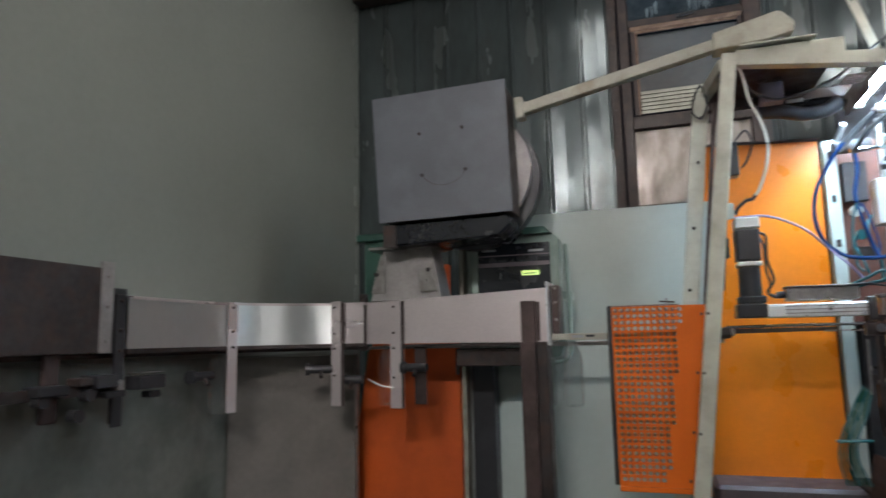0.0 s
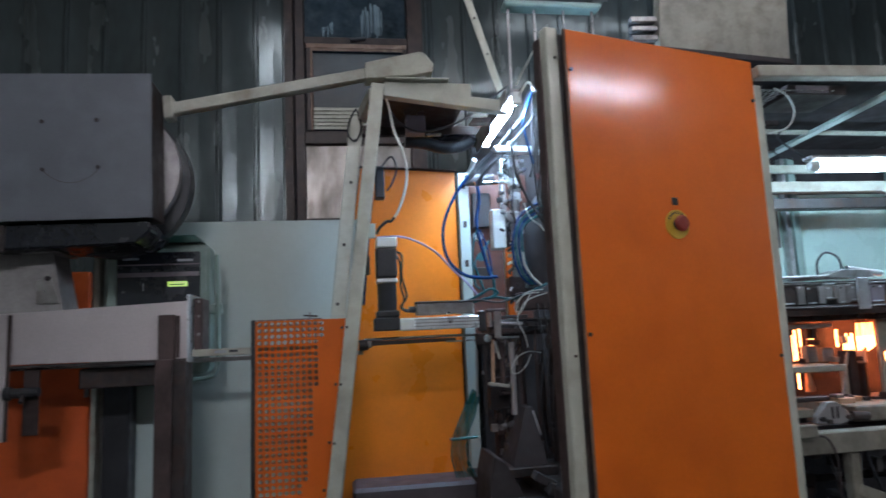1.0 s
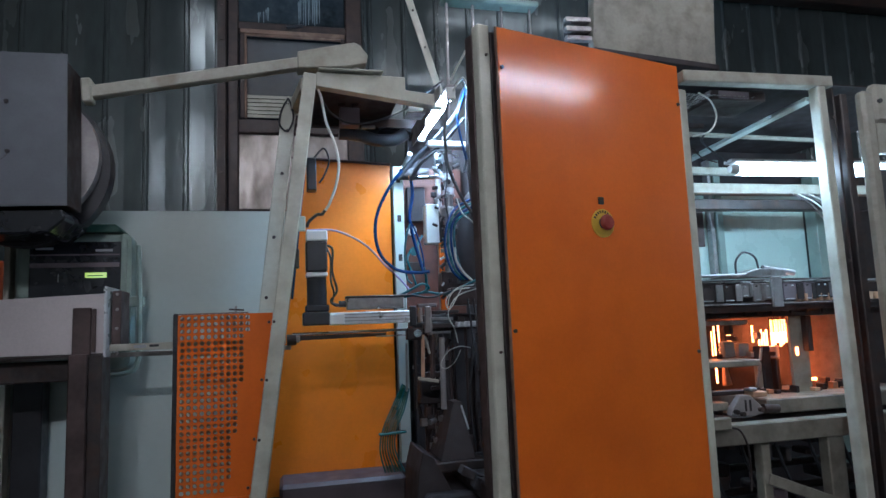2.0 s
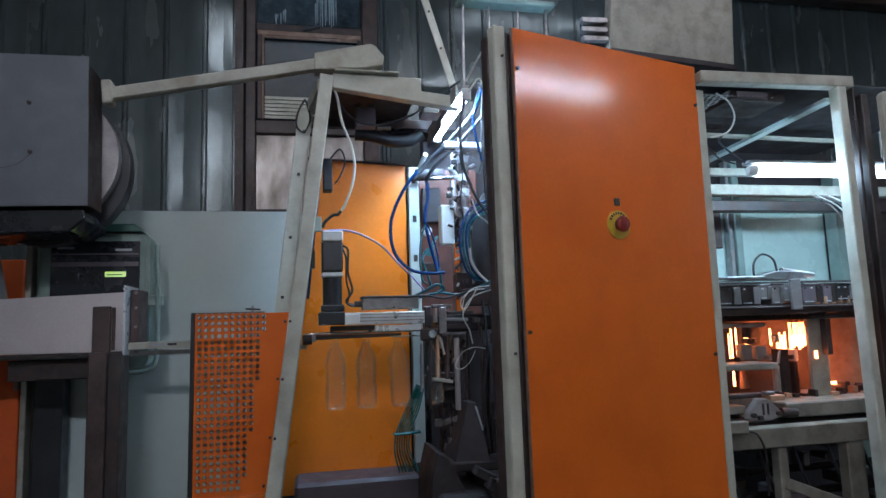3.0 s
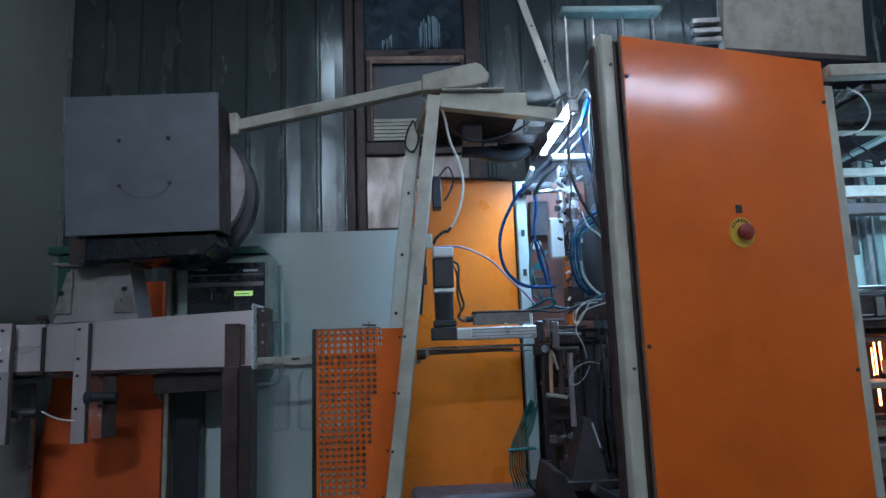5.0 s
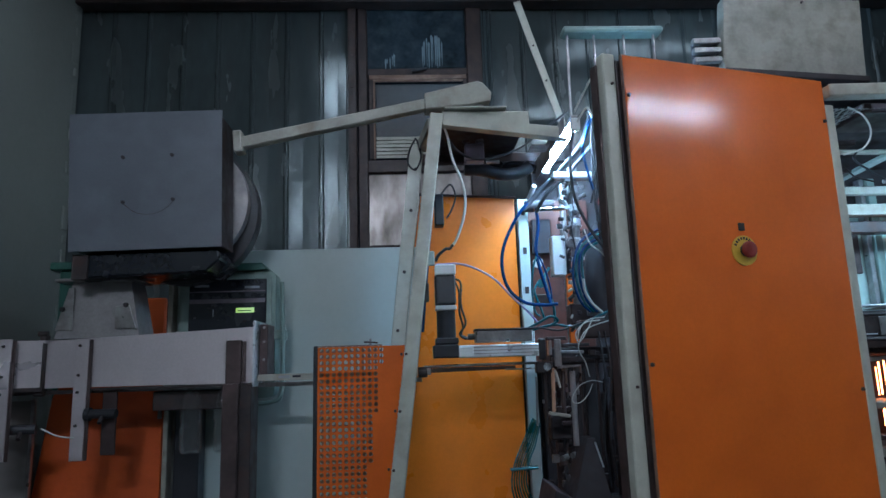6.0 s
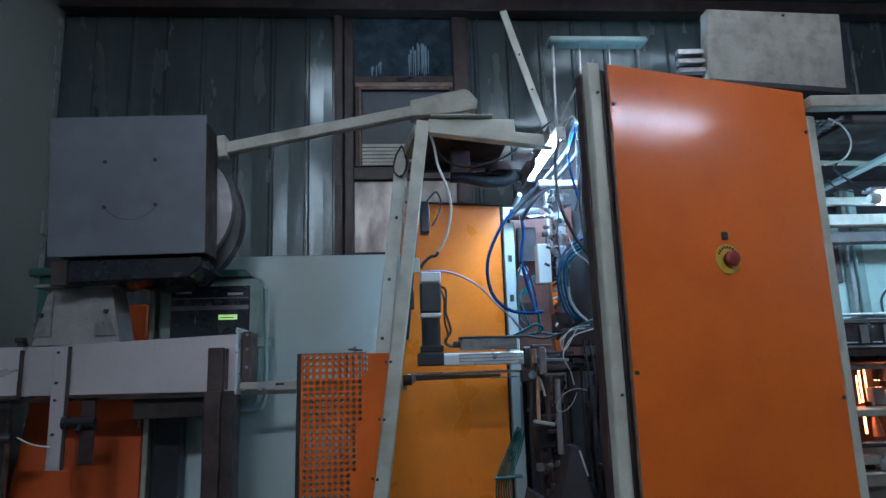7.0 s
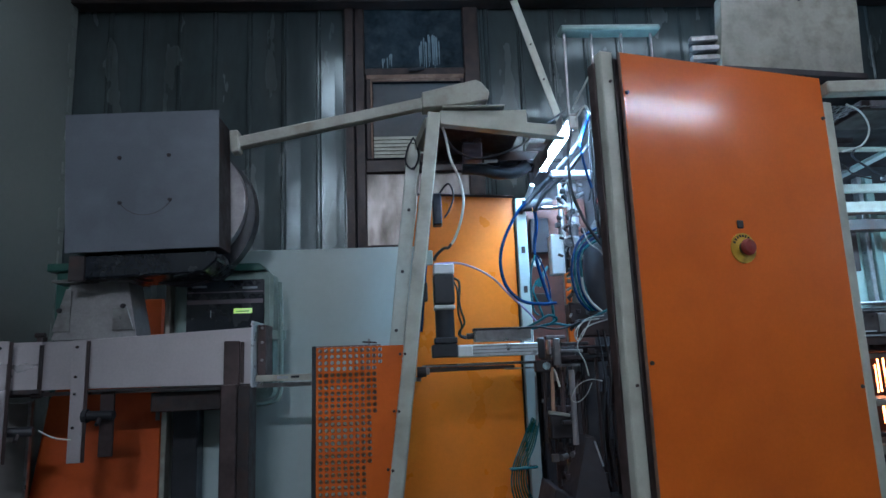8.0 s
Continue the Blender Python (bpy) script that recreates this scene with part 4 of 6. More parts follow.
# ---- the moulding machine's open end ----
def servo():
    s = thing("servo_slide", (0.35, 2.48, 1.40), "black servo motor on a bright aluminium linear slide", "actuator")
    m = part("motor", box((0.306, 2.44, 1.598), (0.384, 2.518, 1.712), 0.006), M_BLACK, s)
    part("motor_cap", box((0.308, 2.442, 1.713), (0.386, 2.516, 1.752), 0.004), M_WHITEPL, m, "white connector cap")
    part("motor_ring", box((0.306, 2.440, 1.580), (0.384, 2.518, 1.596), 0.003), M_ALU, m)
    part("gearbox", rod((0.345, 2.479, 1.46), (0.345, 2.479, 1.578), 0.036, 20), M_BLACK, s, smooth=True)
    part("gear_flange", box((0.302, 2.438, 1.452), (0.388, 2.520, 1.476), 0.004), M_BLACK, s)
    part("gear_block", box((0.292, 2.434, 1.402), (0.388, 2.524, 1.450), 0.004), M_BLACK, s)
    slide = part("slide", box((0.389, 2.445, 1.400), (0.69, 2.515, 1.446), 0.003), M_ALU, s, "bright extruded aluminium slide")
    for z in (1.412, 1.424, 1.436):
        part("groove", box((0.391, 2.4435, z), (0.69, 2.4455, z + 0.003), 0), M_STEEL, slide)
    part("slide_end", box((0.386, 2.440, 1.402), (0.442, 2.446, 1.440), 0.002), M_WHITEPL, slide)
    bolt(slide, (0.575, 2.443, 1.424), 0.005, mat=M_DARK)
    part("drive_box", box((0.452, 2.45, 1.455), (0.668, 2.51, 1.500), 0.004), M_STEEL, s, "grey drive box")
    part("drive_lid", box((0.450, 2.448, 1.497), (0.670, 2.512, 1.506), 0.002), M_DARK, s)
    part("drive_plug", rod((0.425, 2.48, 1.478), (0.452, 2.48, 1.478), 0.012, 10), M_BLACK, s)
    part("cable", hose([(0.388, 2.48, 1.70), (0.405, 2.47, 1.68), (0.402, 2.465, 1.60), (0.418, 2.465, 1.53), (0.395, 2.465, 1.49), (0.415, 2.47, 1.472), (0.43, 2.478, 1.478)], 0.0045), M_BLACK, s)
    part("cable", hose([(0.386, 2.49, 1.69), (0.398, 2.48, 1.65), (0.397, 2.475, 1.57), (0.408, 2.475, 1.52), (0.402, 2.48, 1.485), (0.43, 2.482, 1.474)], 0.004), M_BLACK, s)
    # guide bar for the bottle necks
    g = thing("guide_bar", (0.45, 2.49, 1.35), "dark steel bottle guide bar with a chromed top rod", "rail")
    part("rod", rod((0.255, 2.47, 1.372), (0.69, 2.47, 1.374), 0.0055, 10), M_CHROME, g, smooth=True)
    part("bar", slab([(0.268, 1.349), (0.60, 1.354), (0.60, 1.366), (0.268, 1.366)], "y", 2.475, 2.485, 0.001), M_DARK, g)
    part("bar", box((0.56, 2.474, 1.350), (0.69, 2.482, 1.356), 0.001), M_STEEL, g)
    part("end_block", rod((0.235, 2.475, 1.352), (0.268, 2.475, 1.354), 0.020, 14), M_DARK, g)
    part("end_block", box((0.262, 2.466, 1.342), (0.282, 2.49, 1.366), 0.003), M_STEEL, g)
    # mounts on the leaning frame
    t = thing("terminal_bracket", (0.30, 2.44, 1.76), "small pale bracket bolted to the end frame", "bracket")
    part("plate", box((0.262, 2.415, 1.745), (0.306, 2.43, 1.80), 0.003), M_WHITE, t)
    part("clip", box((0.266, 2.42, 1.61), (0.282, 2.45, 1.68), 0.003), M_BLACK, t)
    b = thing("relay_box", (0.30, 2.60, 2.0), "small black relay box on the end frame", "switch box")
    part("case", box((0.318, 2.56, 1.93), (0.355, 2.62, 2.06), 0.004), M_BLACK, b)
    part("cable", hose([(0.345, 2.58, 2.06), (0.385, 2.57, 2.10), (0.405, 2.57, 2.05), (0.385, 2.57, 1.99), (0.365, 2.575, 1.96)], 0.004), M_BLACK, b)


def machine_lamp():
    l = thing("tube_lamp", (0.835, 2.74, 2.25), "lit white fluorescent tube under the machine's roof", "lamp")
    part("tube", rod((0.845, 2.31, 2.245), (0.838, 2.84, 2.238), 0.013, 12), TUBE, l, "glowing cold white tube", smooth=True)
    part("housing", box((0.83, 2.30, 2.268), (0.86, 2.86, 2.285), 0.002), M_STEEL, l)
    # added blocking plates: keep tube light off the inner guard's top and beam
    part("reflector", box((0.801, 2.56, 2.200), (0.804, 2.87, 2.285), 0.001), M_STEEL, l, "added sheet that blocks the tube's light to the left")
    part("reflector", box((0.801, 2.30, 2.230), (0.804, 2.558, 2.285), 0.001), M_STEEL, l)
    for y in (2.30, 2.845):
        part("socket", box((0.825, y - 0.012, 2.222), (0.860, y + 0.012, 2.270), 0.004), M_WHITEPL, l)
    part("end_cap", rod((0.790, 2.87, 2.170), (0.778, 2.95, 2.128), 0.012, 10), M_WHITEPL, l, "white plastic tube cap", smooth=True)
    part("lead", hose([(0.846, 2.295, 2.245), (0.862, 2.28, 2.275), (0.885, 2.27, 2.30), (0.905, 2.28, 2.27)], 0.004), M_WHITEHOSE, l)


def machine_core():
    """The dark clamp unit, its columns and what hangs about it."""
    c = thing("clamp_unit", (0.95, 2.7, 0), "dark oily clamp unit with steel columns inside the machine", "machine")
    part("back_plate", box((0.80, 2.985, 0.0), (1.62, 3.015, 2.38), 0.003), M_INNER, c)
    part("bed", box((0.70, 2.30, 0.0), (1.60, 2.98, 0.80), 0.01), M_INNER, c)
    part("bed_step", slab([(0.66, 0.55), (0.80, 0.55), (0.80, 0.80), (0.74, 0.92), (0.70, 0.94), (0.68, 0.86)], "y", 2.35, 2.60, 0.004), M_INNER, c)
    part("table", box((0.86, 2.10, 0.80), (1.60, 2.60, 0.865), 0.006), M_DARK, c)
    part("table", box((0.97, 2.02, 0.86), (1.60, 2.45, 0.925), 0.006), M_DARK, c)
    for x, y, z0, z1, r, m in ((0.80, 2.72, 0.8, 1.36, 0.014, M_BROWNSTEEL), (0.845, 2.74, 0.8, 1.36, 0.011, M_STEEL), (0.89, 2.70, 1.0, 1.36, 0.017, M_STEEL), (1.02, 2.62, 0.8, 1.36, 0.02, M_DARK), (0.935, 2.95, 1.4, 2.2, 0.014, M_STEEL)):
        part("column", rod((x, y, z0), (x, y, z1), r, 14), m, c, smooth=True)
    part("crosshead", box((0.76, 2.60, 1.365), (1.30, 2.78, 1.43), 0.006), M_INNER, c)
    part("crosshead_face", box((0.86, 2.48, 1.46), (1.40, 2.56, 1.53), 0.005), M_BROWNSTEEL, c)
    part("valve_block", box((0.672, 2.445, 1.334), (0.735, 2.475, 1.378), 0.004), M_DARK, c)
    part("valve_stem", rod((0.712, 2.432, 1.358), (0.712, 2.444, 1.358), 0.015, 14), M_CHROME, c)
    part("upright", box((0.757, 2.44, 1.35), (0.770, 2.47, 1.455), 0.002), M_STEEL, c)
    part("upright", box((0.775, 2.45, 1.43), (0.88, 2.47, 1.442), 0.002), M_DARK, c)
    part("upright", box((0.686, 2.44, 1.385), (0.712, 2.475, 1.462), 0.003), M_BLACK, c)
    part("upright", box((0.722, 2.44, 1.40), (0.734, 2.47, 1.462), 0.002), M_STEEL, c)
    part("upright", box((0.716, 2.438, 1.455), (0.790, 2.47, 1.468), 0.002), M_BROWNSTEEL, c)
    part("upright", box((0.735, 2.45, 1.375), (0.86, 2.465, 1.392), 0.002), M_BROWNSTEEL, c)
    part("upright", box((0.755, 2.45, 1.352), (0.84, 2.46, 1.362), 0.002), M_STEEL, c)
    part("dark_duct", rod((0.74, 2.86, 2.07), (0.87, 2.86, 2.075), 0.026, 18), M_INNER, c, smooth=True)
    part("dark_plate", box((0.775, 2.90, 1.86), (0.86, 2.93, 2.02), 0.003), M_INNER, c)
    part("lower_block", box((0.74, 2.56, 1.08), (0.82, 2.66, 1.17), 0.006), M_INNER, c)
    part("lower_fitting", box((0.76, 2.53, 1.185), (0.85, 2.57, 1.205), 0.003), M_BROWNSTEEL, c)
    part("lower_fitting", box((0.78, 2.53, 1.135), (0.85, 2.57, 1.150), 0.003), M_BROWNSTEEL, c)
    for x, z in ((0.76, 1.02), (0.80, 1.03), (0.84, 0.99), (0.78, 0.95), (0.86, 1.04)):
        part("fitting", rod((x, 2.50, z), (x + 0.025, 2.52, z + 0.004), 0.011, 10), M_STEEL, c)
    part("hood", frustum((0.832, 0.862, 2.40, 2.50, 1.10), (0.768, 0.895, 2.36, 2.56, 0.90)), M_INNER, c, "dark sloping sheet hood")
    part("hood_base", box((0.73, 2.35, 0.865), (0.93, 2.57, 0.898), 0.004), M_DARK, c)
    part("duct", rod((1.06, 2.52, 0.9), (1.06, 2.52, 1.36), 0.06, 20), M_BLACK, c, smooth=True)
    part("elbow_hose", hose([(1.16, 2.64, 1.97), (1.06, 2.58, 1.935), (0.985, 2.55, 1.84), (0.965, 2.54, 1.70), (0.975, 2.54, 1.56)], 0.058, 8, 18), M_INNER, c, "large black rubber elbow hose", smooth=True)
    part("bracket", box((0.91, 2.55, 1.55), (0.985, 2.57, 1.69), 0.003), M_STEEL, c)
    # upper cylinder, valves and gauge
    part("cylinder", rod((0.888, 2.60, 1.60), (0.898, 2.60, 2.17), 0.020, 16), M_STEEL, c, smooth=True)
    for z in (1.84, 1.92, 1.98, 2.06):
        part("cylinder_band", rod((0.894, 2.60, z), (0.895, 2.60, z + 0.03), 0.025, 16), M_ALU, c)
    part("valve_bank", box((0.800, 2.62, 1.722), (0.856, 2.68, 1.888), 0.004), M_WHITEPL, c, "white valve bank")
    part("valve_edge", box((0.858, 2.61, 1.73), (0.872, 2.66, 1.87), 0.003), M_BLACK, c)
    for z in (1.74, 1.785, 1.82):
        part("valve_knob", rod((0.865, 2.605, z), (0.878, 2.595, z), 0.010, 10), M_CHROME, c)
    part("cross_rail", beam((0.80, 2.55, 2.120), (1.02, 2.55, 2.118), 0.05, 0.028, bevel=0.006), M_ALU, c, "pale rounded cross rail")
    part("cross_rail", rod((0.74, 2.65, 2.005), (0.90, 2.65, 2.010), 0.008, 10), M_CHROME, c)
    part("indicator", rod((0.980, 2.50, 1.997), (0.980, 2.485, 1.997), 0.018, 14), M_RED, c, "red knob")
    part("gauge", rod((0.755, 2.72, 1.79), (0.755, 2.70, 1.79), 0.021, 20), M_WHITEPL, c, "small round gauge")
    part("regulator", rod((0.762, 2.72, 1.70), (0.762, 2.70, 1.70), 0.019, 16), M_TEAL, c)
    part("regulator", box((0.735, 2.70, 1.615), (0.80, 2.76, 1.655), 0.004), M_DARK, c)
    part("manifold", box((0.85, 2.58, 1.52), (0.93, 2.66, 1.60), 0.004), M_BROWNSTEEL, c)
    part("orange_strip", box((0.905, 2.84, 1.44), (0.945, 2.86, 1.80), 0.002), M_ORANGE, c)
    rnd = random.Random(21)
    for k in range(120):
        x, y, z = rnd.gauss(0.885, 0.028), rnd.uniform(2.565, 2.64), rnd.uniform(1.48, 2.12)
        s = rnd.uniform(0.005, 0.016)
        m = rnd.choice((M_STEEL, M_DARK, M_ALU, M_BLACK, M_INNER, M_BROWNSTEEL))
        if rnd.random() < 0.5:
            part("fitting", box((x, y, z), (x + s * 1.6, y + s, z + s * rnd.uniform(0.7, 2)), 0.002), m, c)
        else:
            d = Vector((rnd.uniform(-1, 1), rnd.uniform(-0.3, 0.3), rnd.uniform(-1, 1))).normalized() * s * 2
            part("fitting", rod((x, y, z), Vector((x, y, z)) + d, s * 0.55, 10), m, c)
    part("port", lathe_on(Vector((0.865, 2.575, 1.849)), Vector((0, -1, 0)), ((0.0005, 0.0), (0.022, 0.0), (0.022, 0.012), (0.012, 0.014), (0.010, 0.004), (0.0005, 0.004))), M_STEEL, c, "round steel port", smooth=True)
    # pipes and fittings in the open bay
    for p, q, r, m in (
        ((0.735, 2.450, 1.352), (0.730, 2.450, 1.194), 0.007, M_COPPER), ((0.774, 2.460, 1.340), (0.769, 2.460, 1.185), 0.009, M_BROWNSTEEL), ((0.812, 2.470, 1.339), (0.811, 2.470, 1.069), 0.011, M_GALV_D),
        ((0.708, 2.460, 1.331), (0.700, 2.460, 1.080), 0.006, M_DARK), ((0.666, 2.420, 1.323), (0.661, 2.420, 1.148), 0.004, M_STEEL)):
        part("pipe", rod(p, q, r, 12), m, c, smooth=True)
    part("clamp_bar", beam((0.707, 2.430, 1.192), (0.784, 2.430, 1.178), 0.02, 0.012, bevel=0.002), M_BEIGE_D, c)
    part("end_bracket", beam((0.751, 2.420, 1.457), (0.748, 2.420, 1.358), 0.022, 0.012, (0, 1, 0), 0.002), M_STEEL, c)
    part("end_bracket", beam((0.761, 2.430, 1.411), (0.849, 2.430, 1.408), 0.02, 0.012, bevel=0.002), M_STEEL, c)
    part("hood_edge", beam((0.843, 2.335, 1.095), (0.867, 2.335, 1.010), 0.006, 0.004, (0, 1, 0), 0), M_ALU, c)
    part("lower_slab", beam((0.809, 2.250, 0.893), (0.893, 2.250, 0.846), 0.05, 0.03, bevel=0.003), M_INNER, c)
    part("lower_slab", beam((0.845, 2.220, 0.856), (0.943, 2.220, 0.808), 0.06, 0.04, bevel=0.003), M_INNER, c)
    # dark columns, brackets and drooping lines in the lower part of the opening
    for k in range(9):
        x, y = 0.835 + 0.027 * k, 2.50 + 0.05 * (k % 3)
        part("column", rod((x, y, 0.88), (x, y, 1.25 + 0.05 * (k % 4)), rnd.uniform(0.005, 0.011), 10), rnd.choice((M_DARK, M_INNER, M_BROWNSTEEL)), c, smooth=True)
    for k in range(34):
        x, y, z = rnd.uniform(0.87, 1.06), rnd.uniform(2.40, 2.50), rnd.uniform(0.90, 1.42)
        s = rnd.uniform(0.008, 0.022)
        part("fitting", box((x, y, z), (x + s * rnd.uniform(0.6, 2), y + s, z + s * rnd.uniform(0.6, 2.5)), 0.002), rnd.choice((M_DARK, M_INNER, M_INNER, M_BROWNSTEEL)), c)
    for k in range(8):
        x = 0.90 + 0.022 * k
        part("line", hose([(x, 2.39, 1.48), (x + 0.012, 2.385, 1.30 + 0.02 * (k % 3)), (x - 0.008, 2.39, 1.12), (x + 0.01, 2.40, 0.93)], 0.0042), rnd.choice((M_BLACK, M_INNER, M_DARK, M_BROWNSTEEL)), c, smooth=True)
    for k in range(80):
        x, y, z = rnd.gauss(0.80, 0.035), rnd.uniform(2.58, 2.72), rnd.uniform(0.82, 1.30)
        s = rnd.uniform(0.005, 0.018)
        m = rnd.choice((M_DARK, M_BROWNSTEEL, M_INNER, M_INNER, M_STEEL))
        if rnd.random() < 0.6:
            part("fitting", box((x, y, z), (x + s * 1.6, y + s, z + s * rnd.uniform(0.7, 3)), 0.002), m, c)
        else:
            part("fitting", rod((x, y, z), (x + rnd.uniform(-0.03, 0.03), y, z + rnd.uniform(0.03, 0.09)), s * 0.5, 10), m, c)


def hoses():
    def one(name, points, r, mat, label, category="hose"):
        solid(name, hose(points, r), mat, label, category, "hoses in the machine", smooth=True)
    one("air_hose", [(0.690, 2.53, 2.005), (0.639, 2.52, 1.941), (0.588, 2.52, 1.840), (0.574, 2.52, 1.750), (0.594, 2.52, 1.665), (0.653, 2.52, 1.608), (0.729, 2.52, 1.594), (0.785, 2.52, 1.597)], 0.0065, M_BLUE, "thick blue air hose hanging in a wide bend")
    one("air_hose", [(0.738, 2.60, 2.00), (0.743, 2.60, 1.921), (0.728, 2.60, 1.828), (0.743, 2.60, 1.734), (0.767, 2.60, 1.642), (0.775, 2.58, 1.60)], 0.007, M_BLUE, "thick blue air hose")
    one("air_hose", [(0.310, 2.45, 1.752), (0.401, 2.46, 1.755), (0.476, 2.46, 1.729), (0.539, 2.46, 1.688), (0.600, 2.46, 1.621), (0.651, 2.48, 1.576), (0.70, 2.52, 1.53)], 0.004, M_VIOLET, "thin pale violet air line")
    one("air_hose", [(0.79, 2.66, 1.76), (0.765, 2.64, 1.72), (0.770, 2.62, 1.66), (0.79, 2.62, 1.60), (0.795, 2.63, 1.53)], 0.006, M_TEAL, "short teal air line")
    one("air_hose", [(0.74, 2.66, 1.70), (0.72, 2.64, 1.66), (0.735, 2.62, 1.60), (0.75, 2.62, 1.55)], 0.005, M_TEAL, "short teal air line")
    for k in range(4):
        o = 0.013 * k
        one("air_hose", [(0.966 + o, 2.45, 1.883 - o), (0.886 + o, 2.45, 1.840 - o * 0.6), (0.848 + o * 0.8, 2.45, 1.775), (0.835 + o, 2.45, 1.688), (0.856 + o, 2.45, 1.601), (0.896 + o, 2.46, 1.557)], 0.005, M_TEAL if k % 2 else M_BLUE, "thin air line bent round the black hose")
    one("air_hose", [(0.68, 2.56, 1.50), (0.76, 2.50, 1.515), (0.83, 2.48, 1.505), (0.90, 2.47, 1.53), (0.97, 2.47, 1.56)], 0.005, M_TEAL, "teal air line lying on the crosshead")
    one("air_hose", [(0.66, 2.50, 1.505), (0.70, 2.47, 1.525), (0.74, 2.46, 1.545), (0.77, 2.47, 1.53), (0.74, 2.48, 1.51)], 0.005, M_TEAL, "teal air line in a small loop")
    one("cable", [(0.360, 2.42, 2.285), (0.371, 2.42, 2.251), (0.387, 2.42, 2.160), (0.417, 2.42, 2.080), (0.431, 2.42, 2.001), (0.421, 2.42, 1.924), (0.394, 2.42, 1.848), (0.373, 2.42, 1.816)], 0.005, M_WHITEHOSE, "thick white cable hanging from the top beam", "cable")
    one("cable", [(0.377, 2.42, 1.822), (0.365, 2.42, 1.808), (0.348, 2.42, 1.806), (0.319, 2.42, 1.781), (0.310, 2.42, 1.760)], 0.006, M_BLACK, "taped black end of the white cable", "cable")
    one("cable", [(0.370, 2.50, 2.285), (0.413, 2.50, 2.221), (0.479, 2.50, 2.184), (0.559, 2.50, 2.189), (0.675, 2.50, 2.232), (0.760, 2.50, 2.297), (0.870, 2.50, 2.380)], 0.0045, M_BLACK, "thin black cable slung under the beam", "cable")
    one("cable", [(0.934, 2.30, 2.265), (0.905, 2.30, 2.300), (0.875, 2.30, 2.295), (0.837, 2.30, 2.231), (0.817, 2.30, 2.132), (0.815, 2.30, 2.046), (0.824, 2.30, 1.960), (0.868, 2.30, 1.853), (0.923, 2.30, 1.768)], 0.006, M_BLACK, "black cable falling past the lamp", "cable")
    one("cable", [(0.665, 2.53, 1.972), (0.70, 2.55, 2.01), (0.752, 2.56, 2.065), (0.835, 2.54, 2.140), (0.92, 2.50, 2.245), (0.955, 2.50, 2.34), (0.995, 2.50, 2.37)], 0.011, M_BLACK, "thick black cable beside the lamp", "cable")
    one("cable", [(0.735, 2.59, 1.98), (0.775, 2.56, 2.045), (0.86, 2.54, 2.12), (0.93, 2.50, 2.20), (0.98, 2.48, 2.26)], 0.008, M_BLACK, "thick black cable beside the lamp", "cable")
    one("cable", [(0.845, 2.30, 2.30), (0.875, 2.25, 2.36), (0.905, 2.22, 2.405), (0.94, 2.20, 2.36)], 0.004, M_WHITEHOSE, "thin white cable over the lamp", "cable")
    one("cable", [(0.95, 2.42, 1.52), (0.883, 2.42, 1.500), (0.849, 2.42, 1.472), (0.829, 2.42, 1.421), (0.852, 2.42, 1.368), (0.863, 2.42, 1.317)], 0.0022, M_WHITEHOSE, "thin white cable looped over the crosshead", "cable")
    one("cable", [(0.94, 2.43, 1.535), (0.875, 2.43, 1.525), (0.84, 2.43, 1.49), (0.83, 2.43, 1.45)], 0.0022, M_WHITEHOSE, "thin white cable looped over the crosshead", "cable")
    one("cable", [(0.865, 2.42, 1.68), (0.87, 2.42, 1.63), (0.895, 2.42, 1.585), (0.93, 2.42, 1.55)], 0.005, M_WHITEHOSE, "short white cable with a plug", "cable")
    one("cable", [(0.912, 2.42, 1.296), (0.87, 2.42, 1.303), (0.825, 2.42, 1.287), (0.797, 2.42, 1.250), (0.797, 2.42, 1.228), (0.822, 2.42, 1.226), (0.852, 2.42, 1.252), (0.872, 2.42, 1.290)], 0.0018, M_WHITEHOSE, "white cable in a loose loop", "cable")
    one("cable", [(0.945, 2.30, 1.95), (0.955, 2.30, 1.80), (0.955, 2.30, 1.65), (0.945, 2.30, 1.50), (0.935, 2.30, 1.40), (0.955, 2.30, 1.34)], 0.004, M_MAUVE, "grey cable hanging straight down", "cable")
    one("cable", [(0.74, 2.44, 1.345), (0.75, 2.44, 1.31), (0.757, 2.44, 1.28)], 0.004, M_WHITEHOSE, "short white cable end", "cable")
    one("cable", [(-1.075, 2.40, 1.205), (-1.039, 2.40, 1.186), (-1.009, 2.40, 1.176), (-0.974, 2.42, 1.168)], 0.0028, M_WHITEHOSE, "short white cable end under the conveyor", "cable")
    one("cable", [(0.300, 2.44, 2.28), (0.305, 2.46, 2.0), (0.285, 2.46, 1.8), (0.255, 2.46, 1.5)], 0.005, M_BLUE, "blue line along the end frame", "cable")
